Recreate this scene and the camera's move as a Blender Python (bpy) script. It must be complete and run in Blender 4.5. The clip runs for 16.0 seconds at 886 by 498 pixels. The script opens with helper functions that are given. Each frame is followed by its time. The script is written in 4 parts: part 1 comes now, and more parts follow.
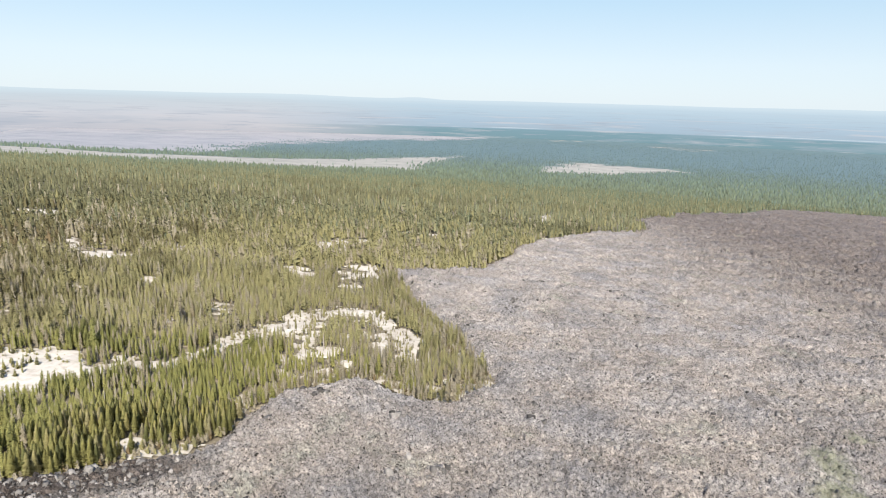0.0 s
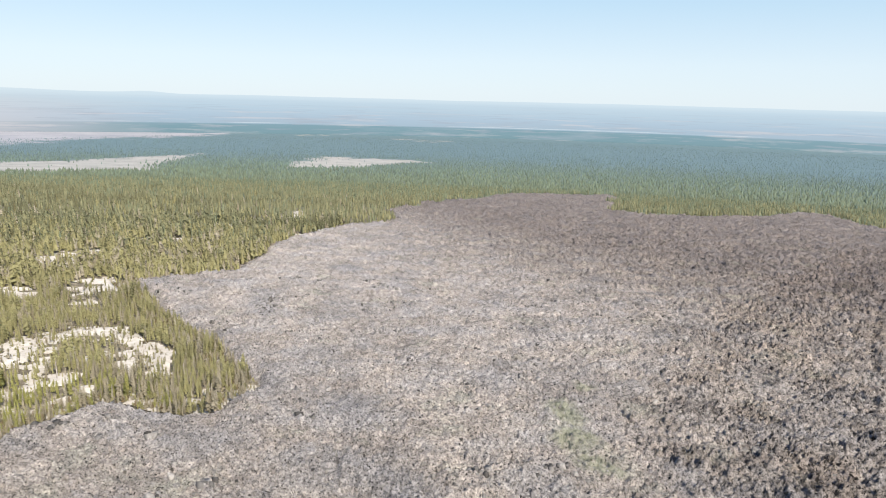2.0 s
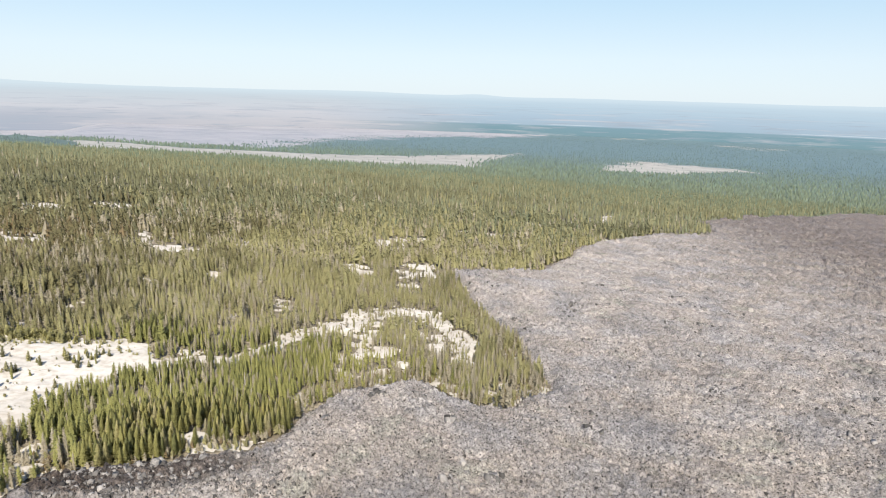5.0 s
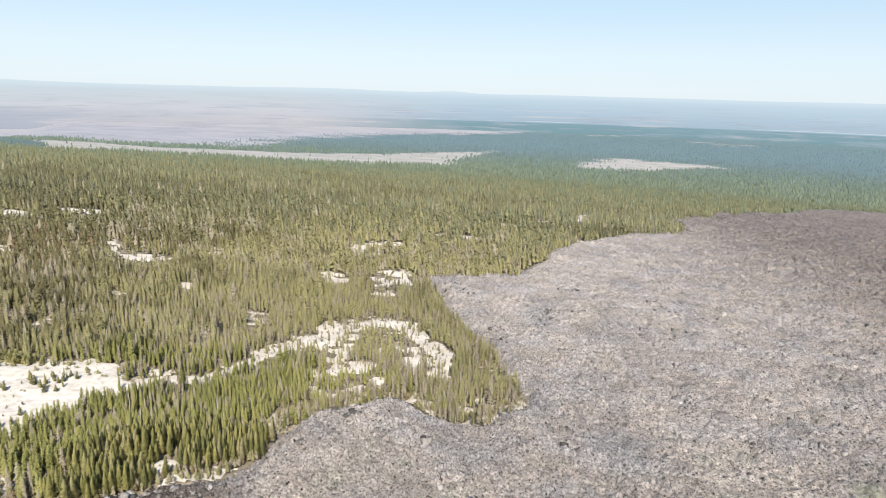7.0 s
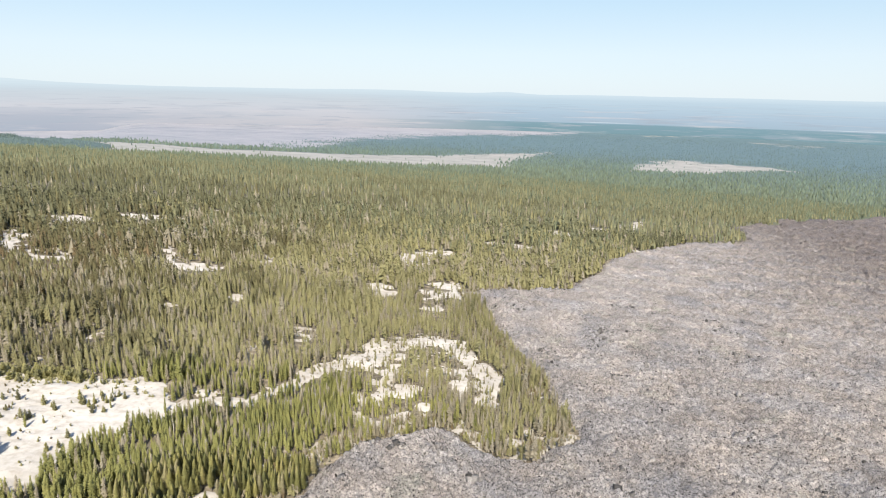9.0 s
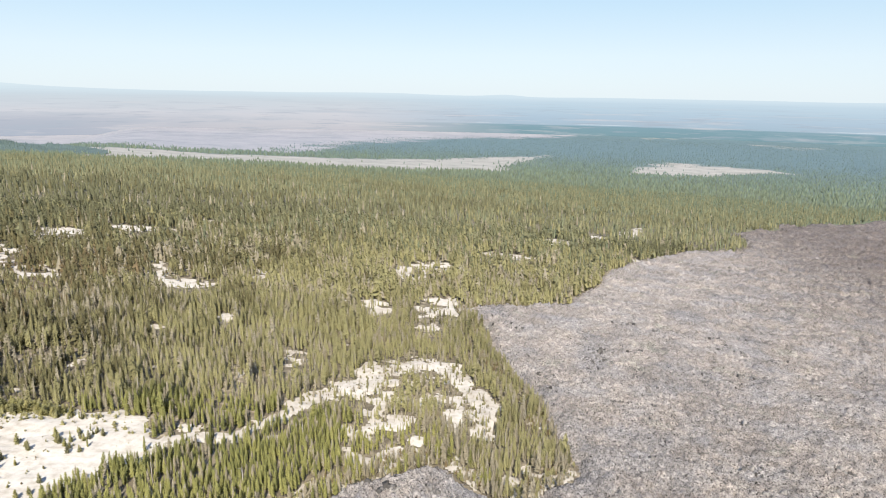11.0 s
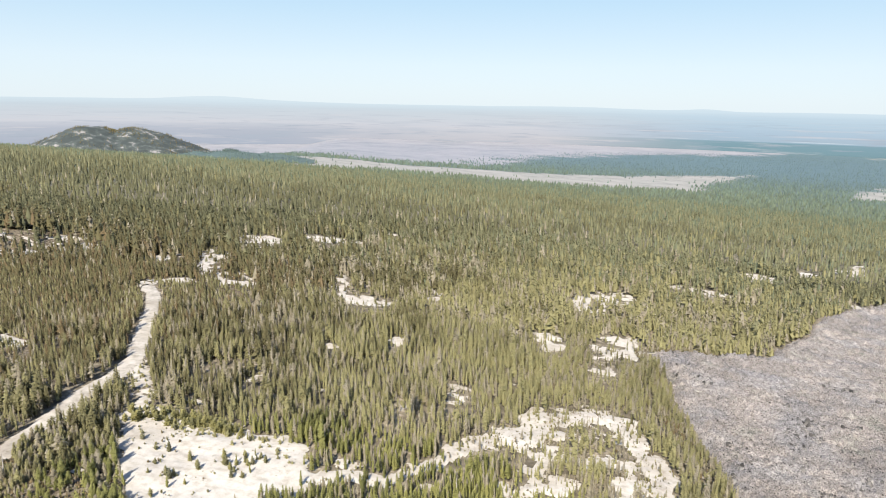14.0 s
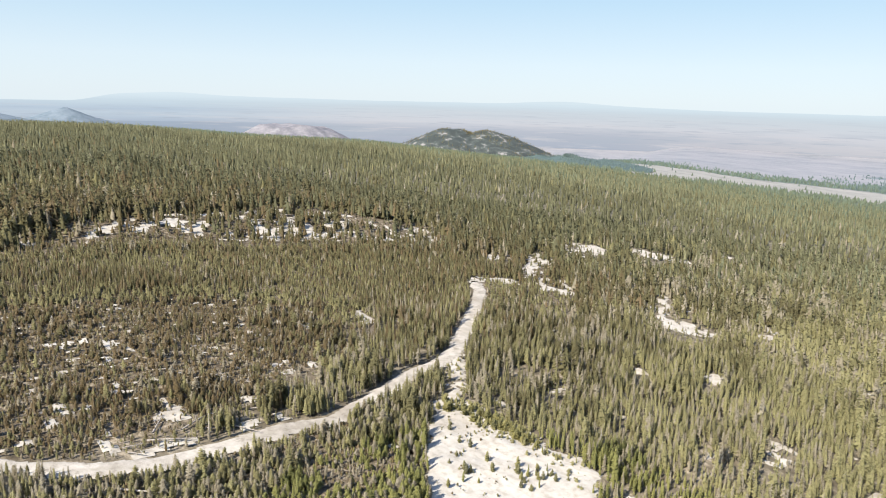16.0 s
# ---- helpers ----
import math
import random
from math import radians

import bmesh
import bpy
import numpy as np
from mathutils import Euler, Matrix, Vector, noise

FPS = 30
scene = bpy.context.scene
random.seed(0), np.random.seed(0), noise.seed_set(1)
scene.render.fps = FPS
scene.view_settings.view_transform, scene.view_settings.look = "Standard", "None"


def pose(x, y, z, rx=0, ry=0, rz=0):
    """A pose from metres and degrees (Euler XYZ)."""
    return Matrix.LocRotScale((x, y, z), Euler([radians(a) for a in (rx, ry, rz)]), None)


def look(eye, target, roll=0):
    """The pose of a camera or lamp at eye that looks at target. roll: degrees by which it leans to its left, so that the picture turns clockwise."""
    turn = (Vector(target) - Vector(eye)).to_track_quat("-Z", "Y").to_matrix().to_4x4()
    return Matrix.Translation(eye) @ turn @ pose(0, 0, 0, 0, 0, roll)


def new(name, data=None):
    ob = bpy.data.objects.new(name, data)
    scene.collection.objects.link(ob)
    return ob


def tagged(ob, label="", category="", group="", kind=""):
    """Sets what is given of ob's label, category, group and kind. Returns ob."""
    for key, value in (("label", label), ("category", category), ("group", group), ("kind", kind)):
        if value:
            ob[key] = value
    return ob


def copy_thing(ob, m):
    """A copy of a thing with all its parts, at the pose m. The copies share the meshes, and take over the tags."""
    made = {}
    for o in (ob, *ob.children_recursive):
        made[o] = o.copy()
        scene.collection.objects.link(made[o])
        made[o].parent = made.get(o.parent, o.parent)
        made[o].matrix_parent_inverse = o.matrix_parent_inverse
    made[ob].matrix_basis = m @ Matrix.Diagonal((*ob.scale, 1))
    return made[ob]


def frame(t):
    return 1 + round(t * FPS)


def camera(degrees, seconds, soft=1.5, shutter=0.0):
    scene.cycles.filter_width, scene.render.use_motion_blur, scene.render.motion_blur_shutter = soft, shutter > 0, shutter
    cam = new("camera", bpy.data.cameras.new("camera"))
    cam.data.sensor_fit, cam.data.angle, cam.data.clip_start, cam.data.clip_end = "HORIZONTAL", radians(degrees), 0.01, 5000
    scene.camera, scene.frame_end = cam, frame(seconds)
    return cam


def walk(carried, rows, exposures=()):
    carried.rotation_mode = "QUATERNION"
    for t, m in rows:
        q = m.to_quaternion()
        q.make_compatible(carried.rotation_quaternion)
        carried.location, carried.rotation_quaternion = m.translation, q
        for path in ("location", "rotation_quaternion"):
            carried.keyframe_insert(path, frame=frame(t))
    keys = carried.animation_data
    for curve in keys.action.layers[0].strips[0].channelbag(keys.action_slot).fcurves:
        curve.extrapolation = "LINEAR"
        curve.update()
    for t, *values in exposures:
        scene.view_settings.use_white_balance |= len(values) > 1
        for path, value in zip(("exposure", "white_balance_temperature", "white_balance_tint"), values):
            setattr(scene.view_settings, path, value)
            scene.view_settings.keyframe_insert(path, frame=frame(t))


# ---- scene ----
# ---------------------------------------------------------------- camera
cam = camera(65.97, 16.0, soft=0.98)


def aim(x, y, z, yaw, pitch, roll):
    """A pose from an eye and the way it looks: degrees to the left of +y, up, and the lean."""
    a, b = radians(yaw), radians(pitch)
    way = Vector((-math.sin(a) * math.cos(b), math.cos(a) * math.cos(b), math.sin(b)))
    return look((x, y, z), Vector((x, y, z)) + way, roll)


PATH = [
    (0.0, -0.00, 0.00, 70.00, 0.00, -12.49, 1.46),
    (0.5, 0.29, -0.48, 70.11, -4.49, -12.48, 1.38),
    (1.0, 0.32, -0.66, 70.31, -9.76, -12.52, 1.41),
    (1.5, 0.05, -0.95, 70.29, -14.97, -12.48, 1.49),
    (2.0, -0.21, -1.21, 70.30, -20.86, -12.46, 1.45),
    (2.5, -0.58, -1.17, 70.30, -22.03, -12.45, 1.54),
    (3.0, -0.69, -1.14, 70.24, -21.87, -12.46, 1.53),
    (3.5, -0.90, -0.38, 70.11, -7.37, -12.59, 1.66),
    (4.0, -0.33, 0.41, 70.11, 5.52, -12.75, 1.56),
    (4.2, -0.30, 0.50, 70.25, 5.50, -12.76, 1.55),
    (6.5, -0.04, 1.78, 74.66, 3.18, -13.09, 1.46),
    (7.0, -0.06, 2.76, 75.67, 2.92, -13.11, 1.41),
    (7.5, -0.23, 4.01, 76.79, 3.18, -13.19, 1.38),
    (8.0, -0.32, 5.79, 77.83, 5.47, -13.22, 1.27),
    (8.5, -0.17, 7.39, 78.88, 7.32, -13.24, 1.21),
    (9.0, 0.02, 9.27, 79.90, 7.38, -13.18, 1.09),
    (11.5, 0.35, 19.65, 84.92, 7.32, -12.97, 0.82),
    (12.0, 0.34, 21.91, 85.75, 7.31, -12.96, 0.78),
    (12.5, 0.50, 24.04, 86.32, 7.31, -12.83, 0.79),
    (13.0, 0.48, 26.18, 87.25, 7.50, -12.73, 0.81),
    (13.5, -0.23, 28.23, 88.19, 12.67, -12.45, 0.87),
    (14.0, -0.61, 30.74, 88.54, 22.95, -12.17, 0.96),
    (14.5, -0.10, 32.78, 89.27, 32.42, -12.12, 0.99),
    (15.0, -0.02, 34.12, 90.06, 38.99, -12.08, 1.13),
    (15.5, -0.03, 34.27, 91.16, 44.73, -12.15, 1.42),
    (16.0, -0.19, 35.04, 91.91, 50.65, -12.31, 1.48),
]
EXPOSURE = 1.8
walk(cam, [(row[0], aim(*row[1:])) for row in PATH], [(0.0, EXPOSURE), (16.0, EXPOSURE)])

# ---------------------------------------------------------------- sky and sun
SUN_AZ, SUN_EL = 168.0, 43.0          # clockwise from +y, and above the horizon
world = bpy.data.worlds.new("sky")
scene.world = world
world.use_nodes = True
wn = world.node_tree.nodes
sky = wn.new("ShaderNodeTexSky")
sky.sky_type, sky.sun_disc = "NISHITA", False
sky.sun_elevation, sky.sun_rotation = radians(SUN_EL), radians(SUN_AZ)
sky.altitude, sky.air_density, sky.dust_density, sky.ozone_density = 1800, 1.0, 1.2, 1.5
wl = world.node_tree.links
wn["Background"].inputs["Strength"].default_value = 0.095
wl.new(sky.outputs[0], wn["Background"].inputs["Color"])
# Pale haze low in the sky, thinning upwards.
coord, parts = wn.new("ShaderNodeTexCoord"), wn.new("ShaderNodeSeparateXYZ")
wl.new(coord.outputs["Generated"], parts.inputs[0])
air, amount = wn.new("ShaderNodeValToRGB"), wn.new("ShaderNodeValToRGB")
for node, stops in ((air, [(0.0, (0.208, 0.236, 0.256)), (0.05, (0.2, 0.233, 0.258)), (0.15, (0.138, 0.197, 0.243)), (0.3, (0.112, 0.175, 0.232))]), (amount, [(0.0, (0.95,) * 3), (0.16, (0.925,) * 3), (0.4, (0.0,) * 3)])):
    wl.new(parts.outputs["Z"], node.inputs[0])
    while len(node.color_ramp.elements) < len(stops):
        node.color_ramp.elements.new(0.5)
    for e, (p, c) in zip(node.color_ramp.elements, stops):
        e.position, e.color = p, (*c, 1)
low_air, sky_mix = wn.new("ShaderNodeBackground"), wn.new("ShaderNodeMixShader")
wl.new(air.outputs[0], low_air.inputs["Color"])
wl.new(amount.outputs[0], sky_mix.inputs[0])
wl.new(wn["Background"].outputs[0], sky_mix.inputs[1])
wl.new(low_air.outputs[0], sky_mix.inputs[2])
wl.new(sky_mix.outputs[0], wn["World Output"].inputs["Surface"])
sun_data = bpy.data.lights.new("sun", "SUN")
sun_data.energy, sun_data.angle, sun_data.color = 3.75, radians(0.53), (1.0, 0.94, 0.83)
sun = new("sun", sun_data)
sa, se = radians(SUN_AZ), radians(SUN_EL)
ray = Vector((-math.sin(sa) * math.cos(se), -math.cos(sa) * math.cos(se), -math.sin(se)))
sun.matrix_world = look((0, -200, 400), Vector((0, -200, 400)) + ray)


# ---------------------------------------------------------------- materials
def material(name, rough=0.9):
    m = bpy.data.materials.new(name)
    m.use_nodes = True
    b = m.node_tree.nodes["Principled BSDF"]
    b.inputs["Roughness"].default_value = rough
    b.inputs["Specular IOR Level"].default_value = 0.2
    return m, m.node_tree.nodes, m.node_tree.links, b


def noise_node(n, l, scale, detail=4.0, rough=0.6, vec=None):
    t = n.new("ShaderNodeTexNoise")
    t.inputs["Scale"].default_value, t.inputs["Detail"].default_value = scale, detail
    t.inputs["Roughness"].default_value = rough
    if vec is None:
        g = n.new("ShaderNodeNewGeometry")
        vec = g.outputs["Position"]
    l.new(vec, t.inputs["Vector"])
    return t.outputs["Fac"]


def ramp(n, l, fac, stops):
    r = n.new("ShaderNodeValToRGB")
    while len(r.color_ramp.elements) < len(stops):
        r.color_ramp.elements.new(0.5)
    for e, (p, c) in zip(r.color_ramp.elements, stops):
        e.position, e.color = p, (*c, 1)
    l.new(fac, r.inputs[0])
    return r.outputs[0]


def blend(n, l, fac, a, b, mode="MIX"):
    m = n.new("ShaderNodeMix")
    m.data_type, m.blend_type = "RGBA", mode
    for value, socket in ((fac, m.inputs[0]), (a, m.inputs[6]), (b, m.inputs[7])):
        if isinstance(value, bpy.types.NodeSocket):
            l.new(value, socket)
        elif isinstance(value, tuple):
            socket.default_value = (*value, 1)
        else:
            socket.default_value = value
    return m.outputs[2]


def attribute(n, name):
    a = n.new("ShaderNodeAttribute")
    a.attribute_name = name
    return a.outputs["Fac"]


def bump(n, l, b, height, strength, distance):
    k = n.new("ShaderNodeBump")
    k.inputs["Strength"].default_value, k.inputs["Distance"].default_value = strength, distance
    l.new(height, k.inputs["Height"])
    l.new(k.outputs[0], b.inputs["Normal"])


def make_foliage(name, stops, single=False, spread=0.17):
    """Needles: the tone of each tree, varied from spray to spray, with some light let through."""
    m, n, l, b = material(name, 0.75)
    g = n.new("ShaderNodeNewGeometry")
    c = ramp(n, l, n.new("ShaderNodeObjectInfo").outputs["Random"] if single else attribute(n, "tone"), stops)
    v = ramp(n, l, g.outputs["Random Per Island"], [(0, (1 - spread,) * 3), (1, (1 + spread,) * 3)])
    c = blend(n, l, 1.0, c, v, "MULTIPLY")
    l.new(c, b.inputs["Base Color"])
    t = n.new("ShaderNodeBsdfTranslucent")
    l.new(c, t.inputs["Color"])
    mix = n.new("ShaderNodeMixShader")
    mix.inputs[0].default_value = 0.42
    l.new(b.outputs[0], mix.inputs[1])
    l.new(t.outputs[0], mix.inputs[2])
    l.new(mix.outputs[0], n["Material Output"].inputs["Surface"])
    return m


GREENS = [(0.0, (0.285, 0.25, 0.185)), (0.1, (0.215, 0.186, 0.128)), (0.13, (0.15, 0.111, 0.06)), (0.2, (0.122, 0.092, 0.046)), (0.26, (0.104, 0.094, 0.045)), (0.4, (0.164, 0.149, 0.073)),
          (0.6, (0.211, 0.192, 0.093)), (0.8, (0.24, 0.22, 0.107)), (1.0, (0.262, 0.24, 0.117))]
NEEDLES = make_foliage("pine_needles", GREENS, False, 0.12)
FRONT_NEEDLES = make_foliage("fresh_pine_needles", GREENS[:4] + [(0.26, (0.088, 0.09, 0.032)), (0.4, (0.13, 0.13, 0.045)), (0.6, (0.17, 0.167, 0.058)), (0.8, (0.2, 0.193, 0.066)), (1.0, (0.23, 0.218, 0.078))], False, 0.12)
STAND_NEEDLES = make_foliage("sunlit_pine_needles", [(0.0, (0.10, 0.102, 0.04)), (0.35, (0.16, 0.152, 0.055)), (0.75, (0.21, 0.192, 0.068)), (0.85, (0.22, 0.195, 0.12)), (1.0, (0.25, 0.222, 0.08))], True)
BUSH_NEEDLES = make_foliage("bushy_pine_needles", [(0.0, (0.13, 0.125, 0.08)), (0.4, (0.2, 0.185, 0.09)), (0.75, (0.26, 0.238, 0.095)), (1.0, (0.2, 0.188, 0.12))], True)
HEDGE_NEEDLES = make_foliage("yellow_pine_needles", [(0.0, (0.17, 0.16, 0.075)), (0.5, (0.25, 0.228, 0.09)), (1.0, (0.3, 0.27, 0.115))], True)
# Runs from olive to blue-green: distance haze painted into the needle colour.
FAR_NEEDLES = make_foliage("hazed_needles", [(0.0, (0.105, 0.103, 0.056)), (0.2, (0.178, 0.17, 0.094)), (0.4, (0.122, 0.142, 0.09)), (0.65, (0.112, 0.148, 0.116)), (1.0, (0.096, 0.132, 0.134))], False, 0.24)

BARK, n, l, b = material("grey_bark")
c = ramp(n, l, noise_node(n, l, 6.0), [(0.3, (0.08, 0.063, 0.05)), (0.7, (0.17, 0.145, 0.12))])
l.new(c, b.inputs["Base Color"])

DEADWOOD, n, l, b = material("weathered_deadwood")
c = ramp(n, l, noise_node(n, l, 5.0), [(0.3, (0.14, 0.12, 0.10)), (0.7, (0.36, 0.32, 0.28))])
l.new(c, b.inputs["Base Color"])

# Forest floor; far off, closed canopy and dry meadow.
FLOOR, n, l, b = material("forest_floor")
c1 = ramp(n, l, noise_node(n, l, 0.35, 6), [(0.36, (0.075, 0.062, 0.044)), (0.53, (0.125, 0.105, 0.078)), (0.66, (0.25, 0.215, 0.17))])
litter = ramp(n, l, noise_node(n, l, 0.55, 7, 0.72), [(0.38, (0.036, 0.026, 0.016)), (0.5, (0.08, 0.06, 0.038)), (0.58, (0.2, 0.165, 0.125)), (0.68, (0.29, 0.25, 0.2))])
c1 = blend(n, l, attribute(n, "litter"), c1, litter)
c2 = ramp(n, l, noise_node(n, l, 0.02, 5), [(0.35, (0.75, 0.75, 0.72)), (0.65, (1.2, 1.18, 1.12))])
c1 = blend(n, l, 1.0, c1, c2, "MULTIPLY")
# Far canopy, with distance haze painted in as a blue tint.
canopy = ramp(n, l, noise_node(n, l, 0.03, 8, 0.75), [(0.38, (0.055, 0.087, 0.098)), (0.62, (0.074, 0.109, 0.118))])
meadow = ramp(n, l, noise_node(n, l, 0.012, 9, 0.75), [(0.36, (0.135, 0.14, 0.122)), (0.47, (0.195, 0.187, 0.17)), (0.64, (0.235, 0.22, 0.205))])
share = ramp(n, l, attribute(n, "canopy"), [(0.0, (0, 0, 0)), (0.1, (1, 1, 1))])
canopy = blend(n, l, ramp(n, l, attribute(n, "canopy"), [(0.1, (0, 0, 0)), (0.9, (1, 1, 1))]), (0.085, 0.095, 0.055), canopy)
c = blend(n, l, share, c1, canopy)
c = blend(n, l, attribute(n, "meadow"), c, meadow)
# Far plain, its lilac grey holding painted haze.
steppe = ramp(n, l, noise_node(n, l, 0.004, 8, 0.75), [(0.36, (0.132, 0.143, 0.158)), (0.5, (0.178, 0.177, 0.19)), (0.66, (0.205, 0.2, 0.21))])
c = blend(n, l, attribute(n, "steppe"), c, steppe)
l.new(c, b.inputs["Base Color"])
bump(n, l, b, noise_node(n, l, 0.9, 5), 0.6, 0.5)

PUMICE, n, l, b = material("pale_pumice_sand")
c1 = ramp(n, l, noise_node(n, l, 0.5, 7), [(0.32, (0.275, 0.243, 0.202)), (0.5, (0.352, 0.324, 0.284)), (0.7, (0.395, 0.366, 0.327))])
c2 = ramp(n, l, noise_node(n, l, 0.06, 4), [(0.35, (0.82, 0.8, 0.77)), (0.6, (1.0, 1.0, 1.0))])
l.new(blend(n, l, 1.0, c1, c2, "MULTIPLY"), b.inputs["Base Color"])
bump(n, l, b, noise_node(n, l, 1.2, 6), 0.45, 0.25)

def lava_colour(n, l, tone):
    """Weathered lava: grey with tan, greenish and bluish stretches, flecked from clod to clod, shade of pits painted
    in.
    """
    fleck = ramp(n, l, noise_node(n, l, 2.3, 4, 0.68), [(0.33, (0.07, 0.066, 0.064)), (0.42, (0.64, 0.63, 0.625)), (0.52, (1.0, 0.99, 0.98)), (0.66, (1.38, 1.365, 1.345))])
    clod = ramp(n, l, noise_node(n, l, 0.5, 7, 0.75), [(0.37, (0.66, 0.65, 0.645)), (0.45, (0.92, 0.915, 0.91)), (0.54, (1.03, 1.025, 1.02)), (0.66, (1.15, 1.14, 1.13))])
    stretch_ = ramp(n, l, noise_node(n, l, 0.11, 7, 0.7), [(0.34, (0.76, 0.75, 0.75)), (0.48, (0.97, 0.965, 0.96)), (0.66, (1.14, 1.135, 1.13))])
    field = ramp(n, l, noise_node(n, l, 0.028, 6, 0.62), [(0.36, (0.84, 0.835, 0.84)), (0.48, (1.0, 0.985, 0.975)), (0.62, (1.13, 1.11, 1.085))])
    tint = ramp(n, l, noise_node(n, l, 0.06, 5, 0.6), [(0.36, (0.95, 0.97, 1.03)), (0.47, (1.0, 0.99, 1.0)), (0.56, (1.04, 0.99, 0.965)), (0.68, (0.97, 1.0, 0.94))])
    # Shade in gaps between blocks as dark spots; the dark end of fleck too.
    pit_shade = ramp(n, l, noise_node(n, l, 1.35, 3, 0.5), [(0.30, (0.07, 0.066, 0.063)), (0.365, (1, 1, 1))])
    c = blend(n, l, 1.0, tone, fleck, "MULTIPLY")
    for layer in (pit_shade, clod, stretch_, field, tint):
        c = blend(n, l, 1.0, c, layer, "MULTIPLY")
    return c


ROAD_SAND, n, l, b = material("compacted_pumice")
c1 = ramp(n, l, noise_node(n, l, 0.45, 8, 0.72), [(0.34, (0.21, 0.183, 0.15)), (0.47, (0.32, 0.29, 0.25)), (0.66, (0.385, 0.352, 0.31))])
c2 = ramp(n, l, noise_node(n, l, 0.09, 5), [(0.36, (0.7, 0.68, 0.65)), (0.58, (1.0, 1.0, 1.0))])
c1 = blend(n, l, 1.0, c1, c2, "MULTIPLY")
l.new(blend(n, l, attribute(n, "crown"), c1, (0.2, 0.175, 0.135)), b.inputs["Base Color"])
bump(n, l, b, noise_node(n, l, 1.6, 6), 0.5, 0.2)

LAVA, n, l, b = material("grey_lava_rubble", 0.95)
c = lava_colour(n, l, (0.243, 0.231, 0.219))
dull = ramp(n, l, noise_node(n, l, 0.35, 8, 0.75), [(0.36, (0.46, 0.43, 0.41)), (0.48, (0.8, 0.765, 0.74)), (0.62, (1.02, 0.98, 0.95))])
# Shade of larger hollows, painted near black where the flow is young.
hollow_shade = ramp(n, l, noise_node(n, l, 0.9, 4, 0.6), [(0.38, (0.07, 0.064, 0.06)), (0.43, (1, 1, 1))])
dull = blend(n, l, 1.0, dull, hollow_shade, "MULTIPLY")
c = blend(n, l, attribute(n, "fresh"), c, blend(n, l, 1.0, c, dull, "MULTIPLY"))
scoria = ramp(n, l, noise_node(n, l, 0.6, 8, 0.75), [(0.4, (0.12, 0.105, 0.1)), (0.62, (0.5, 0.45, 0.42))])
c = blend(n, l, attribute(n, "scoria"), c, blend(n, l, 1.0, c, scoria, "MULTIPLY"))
# Darker towards the far eastern part of the flow.
c = blend(n, l, attribute(n, "far_dark"), c, blend(n, l, 1.0, c, (0.6, 0.585, 0.6), "MULTIPLY"))
turf = ramp(n, l, noise_node(n, l, 1.3, 7, 0.75), [(0.38, (0.115, 0.116, 0.082)), (0.6, (0.225, 0.224, 0.165))])
tufts = blend(n, l, 1.0, ramp(n, l, noise_node(n, l, 0.7, 7, 0.75), [(0.3, (0, 0, 0)), (0.5, (0.95,) * 3)]), attribute(n, "grass"), "MULTIPLY")
c = blend(n, l, tufts, c, turf)
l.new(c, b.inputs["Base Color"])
bump(n, l, b, noise_node(n, l, 1.9, 10, 0.78), 1.0, 0.7)

ROCK, n, l, b = material("lava_block", 0.95)
g = n.new("ShaderNodeNewGeometry")
c1 = ramp(n, l, g.outputs["Random Per Island"], [(0, (0.025, 0.023, 0.022)), (0.3, (0.07, 0.066, 0.063)), (0.7, (0.14, 0.132, 0.126)), (1, (0.22, 0.208, 0.198))])
c2 = ramp(n, l, noise_node(n, l, 2.5, 6), [(0.3, (0.7, 0.68, 0.66)), (0.7, (1.15, 1.13, 1.1))])
l.new(blend(n, l, 1.0, c1, c2, "MULTIPLY"), b.inputs["Base Color"])
bump(n, l, b, noise_node(n, l, 4.0, 6), 0.8, 0.2)

CINDER, n, l, b = material("cinder_slope")
c1 = ramp(n, l, noise_node(n, l, 0.03, 8, 0.7), [(0.44, (0.03, 0.036, 0.034)), (0.56, (0.052, 0.06, 0.056)), (0.62, (0.18, 0.168, 0.16))])
l.new(c1, b.inputs["Base Color"])
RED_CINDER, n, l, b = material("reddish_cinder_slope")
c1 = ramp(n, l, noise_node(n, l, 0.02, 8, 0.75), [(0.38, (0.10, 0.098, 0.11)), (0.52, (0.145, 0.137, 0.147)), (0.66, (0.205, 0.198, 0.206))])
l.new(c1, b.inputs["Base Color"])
# Woods in blue-grey, the haze of distance put into their colour.
BLUE_HILL, n, l, b = material("hazed_far_hill")
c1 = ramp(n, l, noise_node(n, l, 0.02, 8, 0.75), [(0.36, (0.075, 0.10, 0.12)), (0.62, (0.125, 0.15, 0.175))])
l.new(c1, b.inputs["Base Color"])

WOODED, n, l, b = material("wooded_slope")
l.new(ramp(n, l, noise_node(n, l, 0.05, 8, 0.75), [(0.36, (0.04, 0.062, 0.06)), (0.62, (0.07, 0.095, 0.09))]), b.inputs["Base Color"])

# Far plain and ranges in glowing colour with the haze painted in: three stretches of it, each from its foot to the
# skyline.
DISTANCE = bpy.data.materials.new("painted_haze_distance")
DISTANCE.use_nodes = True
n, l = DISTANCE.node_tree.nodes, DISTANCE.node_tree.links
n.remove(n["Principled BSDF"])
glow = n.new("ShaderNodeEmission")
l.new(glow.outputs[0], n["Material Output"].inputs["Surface"])


